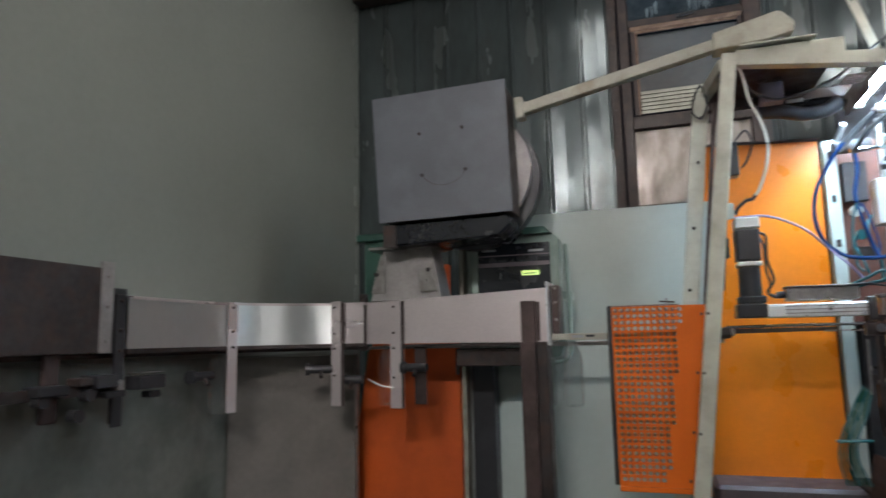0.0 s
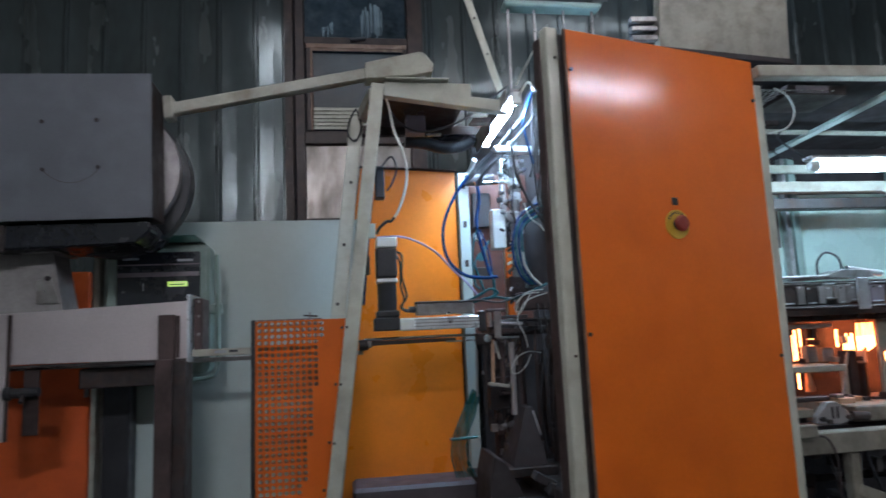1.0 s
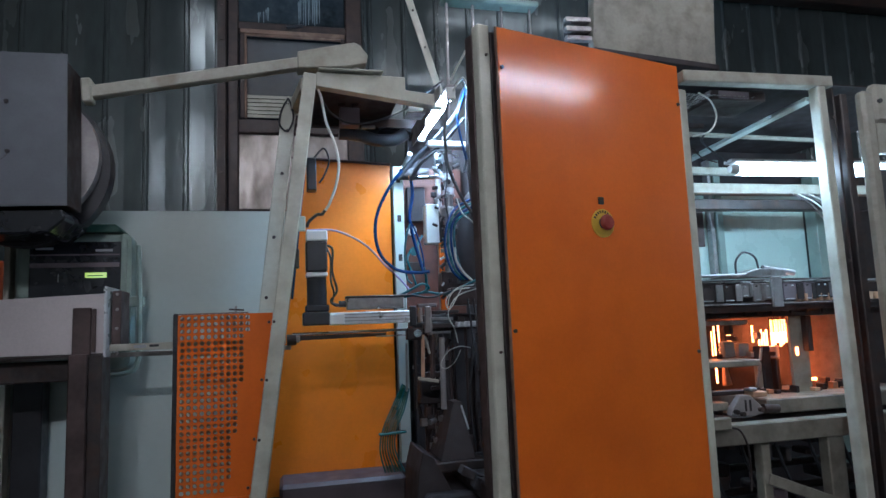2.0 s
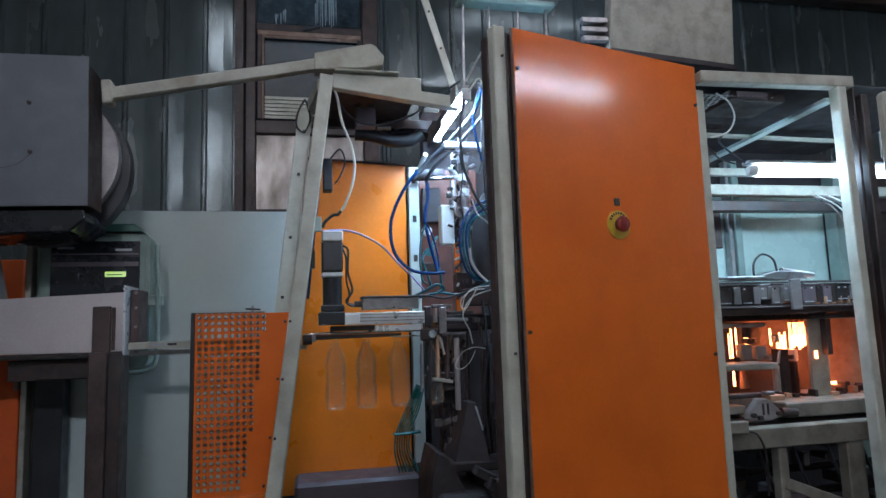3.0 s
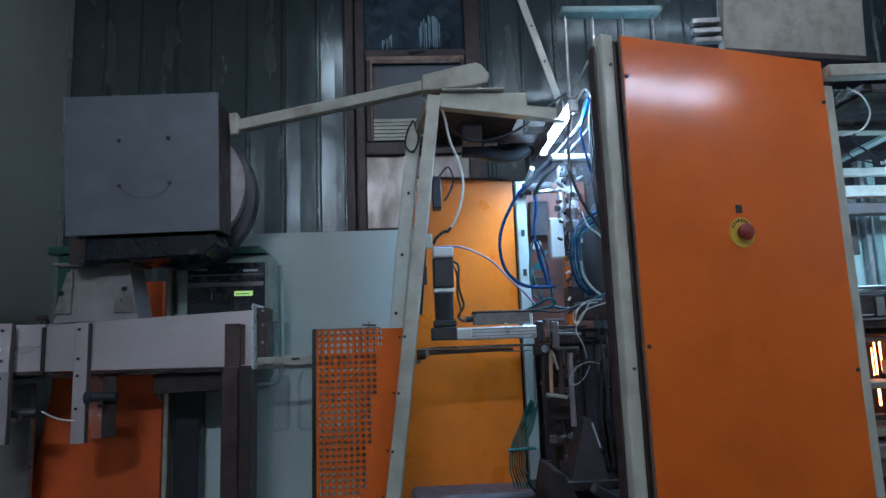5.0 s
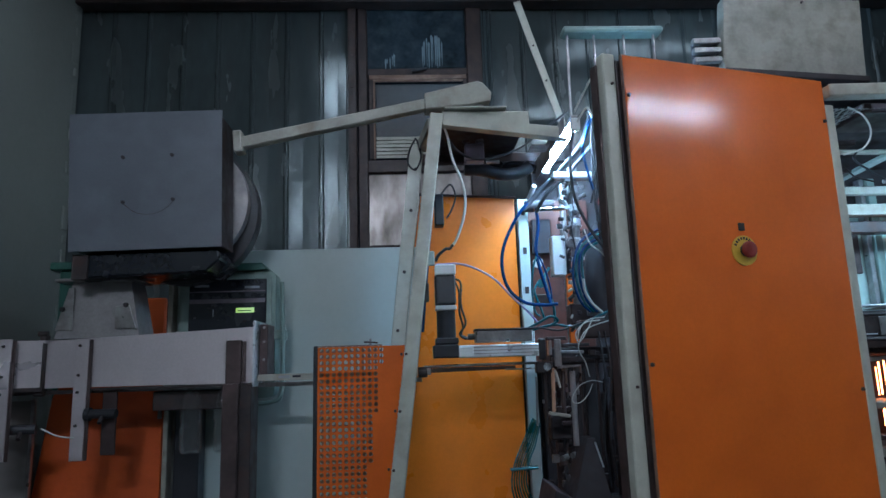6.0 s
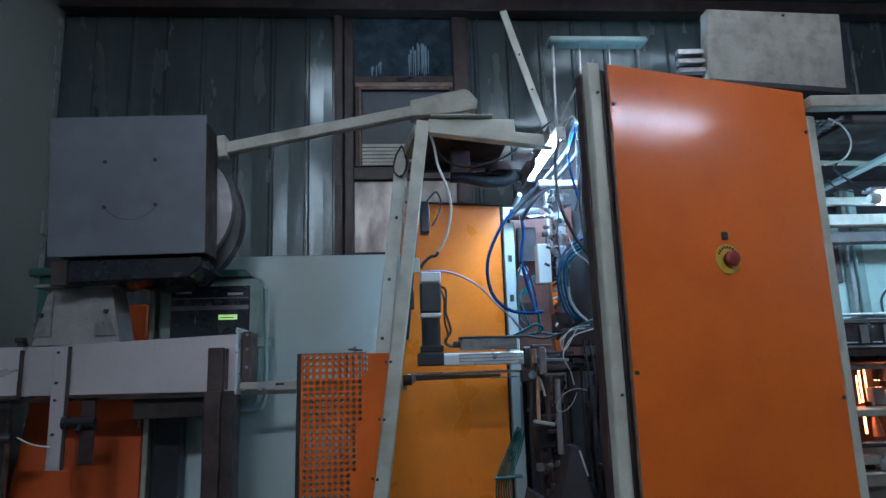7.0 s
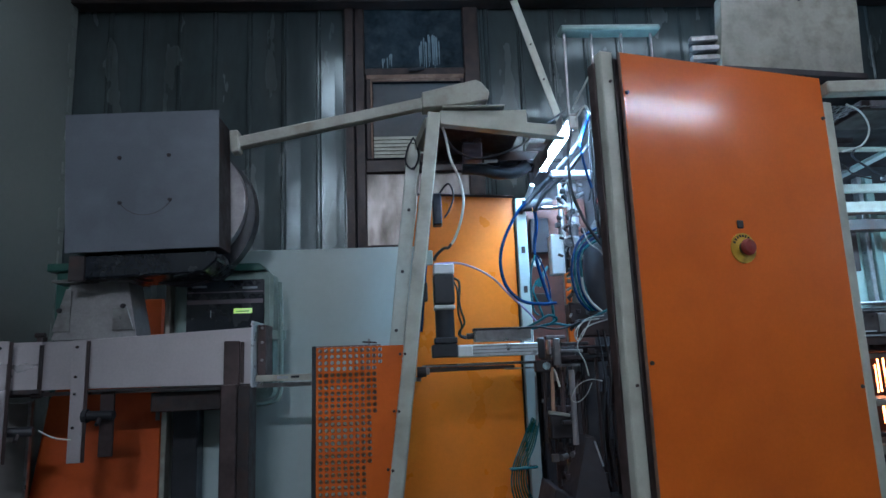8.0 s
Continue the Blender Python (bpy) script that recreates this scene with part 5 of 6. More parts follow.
    for points, r, m, label in (
        ([(0.723, 2.580, 1.796), (0.704, 2.570, 1.736), (0.697, 2.570, 1.656), (0.704, 2.570, 1.576), (0.722, 2.570, 1.554)], 0.004, M_TEAL, "thin teal air line beside the gauge"),
        ([(0.876, 2.400, 1.866), (0.893, 2.390, 1.809), (0.927, 2.380, 1.775), (0.944, 2.380, 1.753)], 0.003, M_WHITEHOSE, "thin white cable crossing the black hose"),
        ([(0.858, 2.500, 2.071), (0.868, 2.500, 1.978), (0.856, 2.500, 1.886), (0.868, 2.500, 1.772), (0.849, 2.500, 1.681)], 0.003, M_BLACK, "thin black cable along the cylinder"),
        ([(0.731, 2.560, 1.792), (0.751, 2.550, 1.733), (0.767, 2.550, 1.665), (0.770, 2.550, 1.619)], 0.0035, M_BLUE, "blue air line running to the valve bank"),
        ([(0.613, 2.440, 1.499), (0.687, 2.430, 1.502), (0.766, 2.420, 1.491), (0.850, 2.420, 1.515)], 0.004, M_BLACK, "black cable lying along the drive box"),
        ([(0.906, 2.380, 1.520), (0.851, 2.380, 1.513), (0.813, 2.380, 1.476), (0.827, 2.380, 1.444), (0.880, 2.380, 1.527)], 0.0022, M_WHITEHOSE, "white cable looped in a tangle"),
        ([(0.878, 2.150, 2.327), (0.891, 2.150, 2.244), (0.883, 2.150, 2.161), (0.890, 2.150, 2.058)], 0.003, M_BLACK, "black cable running up beside the guard")):
        one("cable", points, r, m, label, "cable")
    # cables crowded between the lamp and the guard's post
    rnd = random.Random(17)
    for k in range(16):
        x, y = 0.905 + 0.007 * k, rnd.uniform(2.30, 2.42)
        top, low = rnd.uniform(2.16, 2.34), rnd.uniform(1.78, 2.02)
        bow = rnd.uniform(-0.035, 0.03)
        one("cable", [(x + rnd.uniform(0.0, 0.03), y, top), (x + bow, y, top - 0.1), (x + bow * 1.3, y, (top + low) / 2), (x + bow * 0.4, y, low + 0.06), (x + rnd.uniform(-0.02, 0.02), y, low)], rnd.choice((0.0025, 0.0035, 0.005)), rnd.choice((M_INNER, M_BLACK, M_BLUE, M_INNER, M_INNER, M_BLACK)), "thin cable in the crowded bundle beside the lamp", "cable")
    for k in range(7):
        o = 0.0085 * k
        one("hose_bundle_line", [(0.660 + 0.5 * o, 2.50 + 0.2 * o, 1.17 - 0.4 * o), (0.614 + 0.95 * o, 2.50, 1.078 - 0.1 * o), (0.577 + o, 2.49, 1.0), (0.567 + o * 1.1, 2.49, 0.93), (0.585 + o * 1.4, 2.50, 0.85)], 0.0032, M_GREENHOSE if k % 3 else M_TEAL, "green air line in a tied bundle")
    s = solid("bundle_clamp", beam((0.562, 2.478, 0.992), (0.665, 2.482, 0.997), 0.03, 0.009), M_TEAL, "teal clamp round the hose bundle", "clamp")
    # fittings under the top beam
    j = thing("junction_box", (0.50, 2.62, 2.24), "small grey-mauve junction box under the top beam", "junction box")
    part("case", box((0.455, 2.60, 2.21), (0.535, 2.66, 2.285), 0.004), M_MAUVE, j)
    for x in (0.445, 0.50):
        part("gland", beam((x, 2.595, 2.288), (x + 0.03, 2.595, 2.294), 0.02, 0.014), M_BROWNSTEEL, j)
    part("pipe", rod((0.545, 2.63, 2.21), (0.60, 2.63, 2.212), 0.008, 10), M_STEEL, j)
    q = thing("exhaust_hose", (0.6, 2.7, 2.15), "dark ribbed exhaust hose under the machine's roof", "hose")
    part("hose", hose([(0.46, 2.74, 2.215), (0.54, 2.74, 2.21), (0.62, 2.74, 2.19), (0.70, 2.74, 2.195), (0.75, 2.74, 2.225)], 0.027, 8, 16), M_BLACK, q, smooth=True)
    part("hose", hose([(0.58, 2.82, 2.25), (0.64, 2.82, 2.25), (0.72, 2.80, 2.245), (0.78, 2.78, 2.22)], 0.022, 8, 14), M_SCREEN, q, smooth=True)
    v = thing("vent_plate", (0.77, 2.45, 2.27), "small slotted pale vent plate", "vent")
    for k in range(5):
        part("slat", box((0.715, 2.50 + 0.02 * k, 2.238), (0.79, 2.512 + 0.02 * k, 2.243), 0), M_STEEL, v)


# ---- behind and above the machine ----
def upper_things():
    r = thing("pipe_rack", (1.25, 3.0, 2.2), "pale rack with four thin upright rods behind the machine", "rack")
    part("top_bar", beam((1.0, 3.0, 2.998), (1.505, 3.0, 2.998), 0.09, 0.030, bevel=0.008), M_GREEN, r)
    for x in (1.027, 1.162, 1.314, 1.466):
        part("rod", rod((x - 0.010, 3.0, 2.38), (x, 3.0, 2.985), 0.007, 10), M_STEEL, r)
    s = thing("flat_strut", (0.87, 3.0, 2.5), "pale drilled flat bar leaning above the machine", "strut")
    part("bar", beam((0.782, 3.0, 3.17), (0.985, 3.0, 2.48), 0.036, 0.008, (0, 1, 0), 0.002), M_BEIGE, s)
    for k in (0.35, 0.62):
        bolt(s, Vector((0.782, 2.996, 3.17)).lerp(Vector((0.985, 2.996, 2.48)), k), 0.006, mat=M_DARK)
    u = thing("vent_unit", (1.48, 2.5, 2.25), "grey louvred metal unit on the machine's roof", "vent")
    part("case", box((1.44, 2.53, 2.58), (1.545, 2.56, 2.70), 0.004), M_BLACK, u)
    part("stand", box((1.47, 2.57, 2.20), (1.50, 2.60, 2.60), 0.003), M_DARK, u)
    for k in range(3):
        part("louvre", beam((1.426, 2.51, 2.60 + 0.042 * k), (1.545, 2.51, 2.604 + 0.042 * k), 0.03, 0.024, bevel=0.003), M_STEEL, u)
    h = thing("hood_box", (1.87, 2.5, 2.25), "off-white sheet metal box on the machine's roof", "cabinet")
    part("body", slab([(1.548, 2.56), (2.16, 2.515), (2.182, 2.870), (1.578, 2.888)], "y", 2.50, 2.56, 0.004), M_BEIGE_SHADE, h)
    part("foot", slab([(1.60, 2.24), (2.12, 2.24), (2.15, 2.52), (2.02, 2.50), (1.98, 2.53), (1.56, 2.555)], "y", 2.57, 2.92, 0.003), M_BROWNSTEEL, h)
    part("underside", slab([(1.55, 2.535), (2.165, 2.490), (2.163, 2.514), (1.549, 2.559)], "y", 2.485, 2.565, 0.001), M_INNER, h)
    bolt(h, (1.92, 2.498, 2.86), 0.006, mat=M_DARK)


# ---- the heating end of the machine ----
def heating_end():
    f = thing("heater_station", (1.95, 2.3, 0), "pale beige steel frame round the preform heater", "machine frame")
    part("top_beam", beam((1.615, 2.0, 2.233), (2.255, 2.0, 2.243), 0.05, 0.042, bevel=0.004), M_BEIGE_D, f)
    part("post", beam((2.226, 2.0, 0.0), (2.200, 2.0, 2.222), 0.036, 0.05, (0, 1, 0), 0.004), M_BEIGE, f)
    part("post_edge", box((2.253, 1.985, 0.0), (2.262, 2.06, 2.22), 0.002), M_DARK, f)
    part("post", box((2.290, 1.985, 0.0), (2.322, 2.03, 2.20), 0.004), M_DARK, f)
    for z in (2.1, 1.56, 0.98):
        bolt(f, (2.235, 1.975, z), 0.007, mat=M_DARK)
    part("roof_bar", beam((2.195, 2.03, 2.190), (2.235, 3.0, 2.165), 0.042, 0.016), M_WHITE, f)
    part("roof_bar", beam((1.70, 2.50, 2.190), (2.70, 2.50, 2.178), 0.03, 0.014), M_BEIGE_D, f)
    part("roof_bar", beam((1.65, 2.10, 2.19), (1.95, 2.95, 2.17), 0.05, 0.03), M_BEIGE_D, f)
    part("beam", beam((1.62, 2.62, 1.965), (3.1, 2.62, 1.965), 0.045, 0.048), M_BEIGE_D, f)
    part("beam", beam((1.62, 2.62, 2.05), (2.32, 2.62, 2.05), 0.03, 0.035), M_BEIGE_D, f)
    part("beam", beam((1.62, 2.68, 1.90), (3.1, 2.68, 1.90), 0.06, 0.05), M_DARK, f)
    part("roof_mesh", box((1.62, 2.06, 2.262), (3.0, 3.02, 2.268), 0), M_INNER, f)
    m = part("fan_tray", box((1.80, 2.08, 2.19), (2.04, 2.28, 2.228), 0.004), M_BROWNSTEEL, f)
    part("fan_label", box((1.83, 2.074, 2.196), (1.96, 2.079, 2.222), 0), M_MAUVE, m)
    # expanded metal under the roof: two sets of crossing strands
    for k in range(16):
        for way in (-1, 1):
            x = 1.62 + 0.022 * k
            part("mesh_wire", beam((x - way * 0.03, 2.07, 2.203), (x + way * 0.03, 2.25, 2.203 + 0.001 * way), 0.005, 0.002, bevel=0), M_STEEL, f)
    # lamp hanger with its wires
    part("hanger", beam((1.78, 2.30, 2.085), (1.845, 2.30, 2.118), 0.03, 0.020, bevel=0.002), M_BEIGE_D, f)
    part("hanger", beam((1.715, 2.30, 2.04), (1.88, 2.30, 2.045), 0.02, 0.008, bevel=0.001), M_DARK, f)
    part("hanger_wire", hose([(1.74, 2.30, 2.04), (1.79, 2.29, 2.075), (1.85, 2.29, 2.06), (1.88, 2.28, 2.02), (1.93, 2.25, 1.99)], 0.003), M_DARK, f)
    part("hanger_wire", hose([(1.82, 2.30, 2.10), (1.84, 2.29, 2.06), (1.835, 2.29, 1.98)], 0.003), M_DARK, f)
    b = thing("sheet_screen", (2.7, 3.02, 0), "glossy pale sheet wall panel behind the heater", "guard panel")
    part("sheet", box((1.95, 3.02, 1.30), (3.03, 3.04, 2.02), 0.002), M_SCREENSHEET, b)
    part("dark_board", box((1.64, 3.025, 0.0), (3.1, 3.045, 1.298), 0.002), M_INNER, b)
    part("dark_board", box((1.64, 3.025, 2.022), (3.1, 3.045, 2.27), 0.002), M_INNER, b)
    part("post", box((2.405, 2.97, 1.0), (2.428, 3.015, 2.20), 0.003), M_STEEL, b)
    part("post", box((2.436, 2.96, 1.0), (2.475, 3.0, 2.20), 0.003), M_GREEN, b)
    part("post", box((3.02, 2.92, 0.0), (3.09, 3.0, 2.2), 0.003), M_GREEN, b)
    part("post", box((3.14, 2.85, 0.0), (3.30, 2.95, 2.2), 0.003), M_DARK, b)
    part("small_frame", box((2.30, 2.98, 1.74), (2.37, 3.0, 1.96), 0.004), M_BROWNSTEEL, b)
    l = thing("tube_lamp", (2.2, 2.13, 1.93), "lit white fluorescent tube fixed across the heater", "lamp")
    part("tube", rod((1.925, 2.135, 1.935), (2.95, 2.135, 1.945), 0.024, 14), TUBE_R, l, "glowing cold white tube", smooth=True)
    part("socket", rod((1.893, 2.135, 1.935), (1.925, 2.135, 1.935), 0.014, 14, 0.023), M_WHITEPL, l)
    part("holder", beam((1.89, 2.14, 1.965), (2.95, 2.14, 1.975), 0.05, 0.014), M_STEEL, l)
    part("wire", hose([(1.90, 2.14, 1.96), (1.86, 2.16, 2.00), (1.83, 2.2, 2.06), (1.86, 2.22, 2.10)], 0.004), M_BLACK, l)
    solid("cable", hose([(1.73, 2.06, 2.205), (1.765, 2.04, 2.165), (1.768, 2.02, 2.10), (1.735, 2.02, 2.045), (1.67, 2.03, 2.025)], 0.003), M_WHITEHOSE, "white cable hanging at the guard's top corner", "cable", smooth=True)
    for k in range(5):
        solid("cable", hose([(2.50 + 0.03 * k, 2.5, 1.92), (2.60 + 0.035 * k, 2.5, 1.87), (2.68 + 0.03 * k, 2.5, 1.78 + 0.01 * k), (2.78, 2.5, 1.70)], 0.0035), M_WHITEHOSE if k % 2 else M_STEEL, "grey cable drooping from the beam", "cable", smooth=True)
    # right-hand guard door with a smoked pane
    d = thing("guard_door", (2.5, 1.98, 0), "pale framed guard door with a smoked pane", "door")
    part("stile", box((2.345, 1.94, 0.0), (2.40, 1.985, 2.20), 0.012), M_BEIGE_D, d)
    part("top_rail", box((2.402, 1.94, 2.08), (3.0, 1.985, 2.23), 0.012), M_BEIGE_D, d)
    part("bottom_panel", box((2.402, 1.95, 0.0), (3.0, 1.975, 1.34), 0.004), M_BEIGE_D, d)
    part("pane", box((2.402, 1.957, 1.342), (3.0, 1.967, 1.90), 0), M_DULLPANE, d, "smoked pane")
    part("upper_panel", box((2.402, 1.95, 1.96), (3.0, 1.975, 2.078), 0.003), M_BEIGE_D, d)
    part("latch", box((2.345, 1.92, 1.30), (2.372, 1.94, 1.36), 0.004), M_STEEL, d)
    bolt(d, (2.42, 1.938, 2.16), 0.010, mat=M_BLACK)


def preform_line():
    """Carriers on the chain, glowing lamps and the tables below."""
    c = thing("preform_chain", (2.15, 2.3, 1.38), "row of dark steel preform carriers on a chain", "conveyor")
    part("rail", box((1.66, 2.27, 1.392), (2.75, 2.36, 1.415), 0.003), M_DARK, c)
    part("rail", box((1.66, 2.34, 1.50), (2.75, 2.42, 1.515), 0.003), M_STEEL, c)
    part("back_rail", box((1.66, 2.43, 1.38), (2.75, 2.46, 1.53), 0.003), M_DARK, c)
    x = 1.67
    rnd = random.Random(8)
    while x < 2.56:
        w = rnd.choice((0.055, 0.07, 0.085, 0.10))
        dy = rnd.uniform(-0.006, 0.006)
        low = rnd.choice((1.428, 1.436, 1.446))
        car = part("carrier", box((x, 2.262 + dy, low), (x + w - 0.003, 2.335 + dy, 1.503), 0.004), rnd.choice((M_DARK, M_GALV_D, M_MAUVE, M_DARK)), c)
        part("carrier_cap", box((x + 0.004, 2.258 + dy, 1.504), (x + w - 0.008, 2.33 + dy, 1.510), 0.002), rnd.choice((M_STEEL, M_DARK)), car)
        part("carrier_plate", box((x + w * 0.62, 2.256 + dy, low + 0.004), (x + w - 0.006, 2.261 + dy, 1.498), 0.001), rnd.choice((M_GALV_D, M_DARK, M_STEEL)), car)
        part("carrier_slot", box((x + 0.008, 2.259 + dy, low + 0.006), (x + w * 0.5, 2.2615 + dy, low + 0.010), 0), M_ALU, car)
        for k in range(int(w / 0.03)):
            bolt(car, (x + 0.014 + 0.03 * k, 2.262 + dy, 1.490), 0.004, mat=rnd.choice((M_ALU, M_DARK)))
        part("carrier_pin", rod((x + w / 2, 2.29, 1.375), (x + w / 2, 2.29, 1.415), rnd.uniform(0.005, 0.009), 10), M_DARK, car)
        x += w
    part("skirt", box((1.66, 2.252, 1.388), (2.24, 2.256, 1.426), 0.001), M_DARK, c, "dark oily skirt plate")
    part("roller_bar", box((1.66, 2.30, 1.366), (2.70, 2.33, 1.386), 0.002), M_DARK, c)
    part("plate", box((2.12, 2.235, 1.405), (2.165, 2.25, 1.525), 0.002), M_GALV_D, c, "pale upright plate")
    part("plate", box((1.78, 2.24, 1.43), (1.80, 2.255, 1.54), 0.002), M_STEEL, c)
    part("top_rod", rod((1.66, 2.30, 1.535), (2.05, 2.30, 1.54), 0.006, 10), M_STEEL, c)
    part("top_rod", rod((1.66, 2.25, 1.418), (2.60, 2.25, 1.416), 0.005, 10), M_BROWNSTEEL, c)
    for j in range(14):
        part("collet", rod((2.26 + 0.036 * j, 2.27, 1.425), (2.26 + 0.036 * j, 2.27, 1.455), 0.013, 10), M_COPPER, c)
    t = thing("valve_block", (2.1, 2.3, 1.53), "grey sloping valve block with a bent handle", "valve")
    part("body", slab([(1.90, 1.53), (2.26, 1.53), (2.22, 1.562), (2.12, 1.565), (2.04, 1.545)], "y", 2.30, 2.40, 0.003), M_STEEL, t)
    part("handle", hose([(2.03, 2.33, 1.54), (2.035, 2.33, 1.60), (2.075, 2.33, 1.635), (2.125, 2.33, 1.615), (2.14, 2.33, 1.565)], 0.0045), M_BLACK, t)
    part("pipe", rod((2.15, 2.32, 1.568), (2.30, 2.32, 1.545), 0.012, 10), M_STEEL, t)
    o = thing("heater_oven", (2.3, 2.55, 1.05), "preform heating oven with orange glowing lamps", "oven")
    for x, z0, z1, r in ((1.981, 1.215, 1.335, 0.003), (1.968, 1.212, 1.315, 0.002), (2.003, 1.225, 1.340, 0.003), (2.044, 1.235, 1.345, 0.003), (2.058, 1.26, 1.34, 0.002), (1.978, 1.10, 1.166, 0.004), (2.168, 1.26, 1.33, 0.004)):
        part("heater_lamp", rod((x, 2.44, z0), (x, 2.44, z1), r, 8), HEATER, o, "glowing orange lamp")
    for j in range(6):
        part("heater_lamp", rod((2.264 + 0.014 * j, 2.44, 1.238 + 0.008 * (j % 3)), (2.264 + 0.014 * j, 2.44, 1.352), 0.0044, 8), HEATER, o)
    for j in range(4):
        part("heater_lamp", rod((2.207 + 0.013 * j, 2.45, 1.242), (2.207 + 0.013 * j, 2.45, 1.30 + 0.012 * (j % 2)), 0.0032, 8), HEATER, o)
    for x in (2.232, 2.255, 2.285, 2.31, 2.445, 2.468, 2.49):
        part("heater_lamp", rod((x - 0.008, 2.43, 1.373), (x + 0.008, 2.43, 1.375), 0.007, 8), HEATER, o)
    part("heater_lamp", box((2.45, 2.44, 1.045), (2.478, 2.45, 1.096), 0.006), HEATER, o)
    part("heater_lamp", rod((2.405, 2.43, 1.31), (2.410, 2.43, 1.33), 0.006, 8), HEATER, o)
    for j in range(5):
        part("preform", rod((2.235 + 0.026 * j, 2.40, 1.30), (2.235 + 0.026 * j, 2.40, 1.385), 0.009, 10), M_PREFORM, o, smooth=True)
    part("reflector", box((2.50, 2.56, 1.06), (2.76, 2.575, 1.365), 0.003), M_COPPER, o, "reflector sheet with the heater's orange light in its colour")
    # extra lamps hidden behind the upright, added to brighten the reflector sheet
    for j in range(3):
        part("heater_lamp", rod((2.40 + 0.03 * j, 2.47, 1.10), (2.40 + 0.03 * j, 2.47, 1.33), 0.005, 8), HEATER, o)
    part("reflector", box((1.66, 2.56, 1.03), (2.498, 2.575, 1.42), 0.003), M_BROWNSTEEL, o)
    up = part("upright", box((2.264, 2.335, 1.045), (2.350, 2.352, 1.396), 0.002), M_BEIGE_D, o, "stained beige upright plate")
    part("lamp_slot", box((2.284, 2.3325, 1.205), (2.298, 2.3355, 1.236), 0.002), HEATER, up)
    part("bracket", box((2.32, 2.30, 1.22), (2.345, 2.334, 1.365), 0.003), M_DARK, up)
    part("upright", box((2.645, 2.36, 1.0), (2.69, 2.40, 1.40), 0.003), M_DARK, o)
    part("shelf", box((1.70, 2.22, 1.181), (2.017, 2.38, 1.205), 0.003), M_BEIGE_SHADE, o)
    part("shelf_front", box((1.846, 2.30, 1.340), (2.041, 2.36, 1.358), 0.002), M_STEEL, o)
    part("shelf_back", box((2.081, 2.50, 1.18), (2.167, 2.51, 1.35), 0.002), M_INNER, o)
    part("lamp_box", box((1.983, 2.38, 1.207), (2.031, 2.42, 1.271), 0.003), M_GALV_D, o)
    part("lamp_box", box((2.050, 2.38, 1.207), (2.100, 2.42, 1.262), 0.003), M_GALV_D, o)
    part("lamp_box", box((2.177, 2.40, 1.056), (2.217, 2.46, 1.245), 0.004), M_INNER, o)
    part("lamp_box", box((2.243, 2.40, 1.192), (2.262, 2.44, 1.243), 0.003), M_GALV, o)
    part("lamp_box", box((2.243, 2.405, 1.056), (2.262, 2.44, 1.19), 0.003), M_BROWNSTEEL, o)
    part("post", box((2.143, 2.40, 1.056), (2.168, 2.42, 1.184), 0.002), M_BEIGE_D, o)
    part("cone", rod((2.025, 2.44, 1.09), (2.018, 2.44, 1.168), 0.020, 14, 0.009), M_COPPER, o, smooth=True)
    part("stem", rod((2.125, 2.39, 1.07), (2.165, 2.39, 1.24), 0.006, 10), M_STEEL, o)
    rnd_b = random.Random(31)
    for j in range(14):
        x0, z0 = rnd_b.uniform(1.78, 2.20), rnd_b.choice((1.206, 1.275, 1.30))
        w = rnd_b.uniform(0.006, 0.022)
        part("fitting", box((x0, 2.34, z0), (x0 + w, 2.37, z0 + rnd_b.uniform(0.01, 0.045)), 0.002), rnd_b.choice((M_DARK, M_INNER, M_STEEL, M_BROWNSTEEL)), o)
    for j in range(8):
        part("holder", box((2.37 + 0.045 * j, 2.38, 1.056), (2.395 + 0.045 * j, 2.43, 1.076 + 0.012 * (j % 3)), 0.003), M_COPPER if j % 2 else M_DARK, o)
    s = thing("steel_table", (2.2, 2.3, 0), "pale beige steel bench under the heater", "bench")
    part("top", box((2.015, 2.20, 0.998), (2.80, 2.60, 1.055), 0.005), M_BEIGE_SHADE, s)
    part("under_tray", box((1.66, 2.24, 0.94), (2.80, 2.60, 0.990), 0.004), M_INNER, s)
    part("side_rail", box((1.66, 2.22, 1.022), (1.86, 2.28, 1.052), 0.003), M_BEIGE_SHADE, s)
    part("rail", box((1.66, 2.12, 0.912), (2.75, 2.18, 0.985), 0.004), M_BEIGE_SHADE, s)
    part("leg", box((1.912, 2.13, 0.0), (1.950, 2.175, 0.910), 0.004), M_BEIGE_SHADE, s)
    part("leg", box((2.20, 2.125, 0.0), (2.275, 2.175, 0.910), 0.004), M_BEIGE_SHADE, s)
    part("leg", box((1.66, 2.13, 0.0), (1.70, 2.175, 0.910), 0.004), M_BEIGE_SHADE, s)
    part("brace", beam((1.93, 2.14, 0.785), (2.35, 2.14, 0.62), 0.035, 0.04), M_BEIGE_SHADE, s)
    part("block", box((1.685, 2.09, 0.974), (1.771, 2.118, 1.018), 0.004), M_BEIGE_SHADE, s)
    part("wire", hose([(1.775, 2.10, 0.98), (1.80, 2.09, 0.97), (1.825, 2.09, 0.92), (1.83, 2.09, 0.84), (1.825, 2.09, 0.76)], 0.004), M_DARK, s)
    for j in range(26):
        x0 = 1.75 + 0.035 * j + rnd_b.uniform(-0.02, 0.02)
        z0 = 0.990 if x0 < 2.0 else 1.0555
        y0 = rnd_b.uniform(2.30, 2.36)
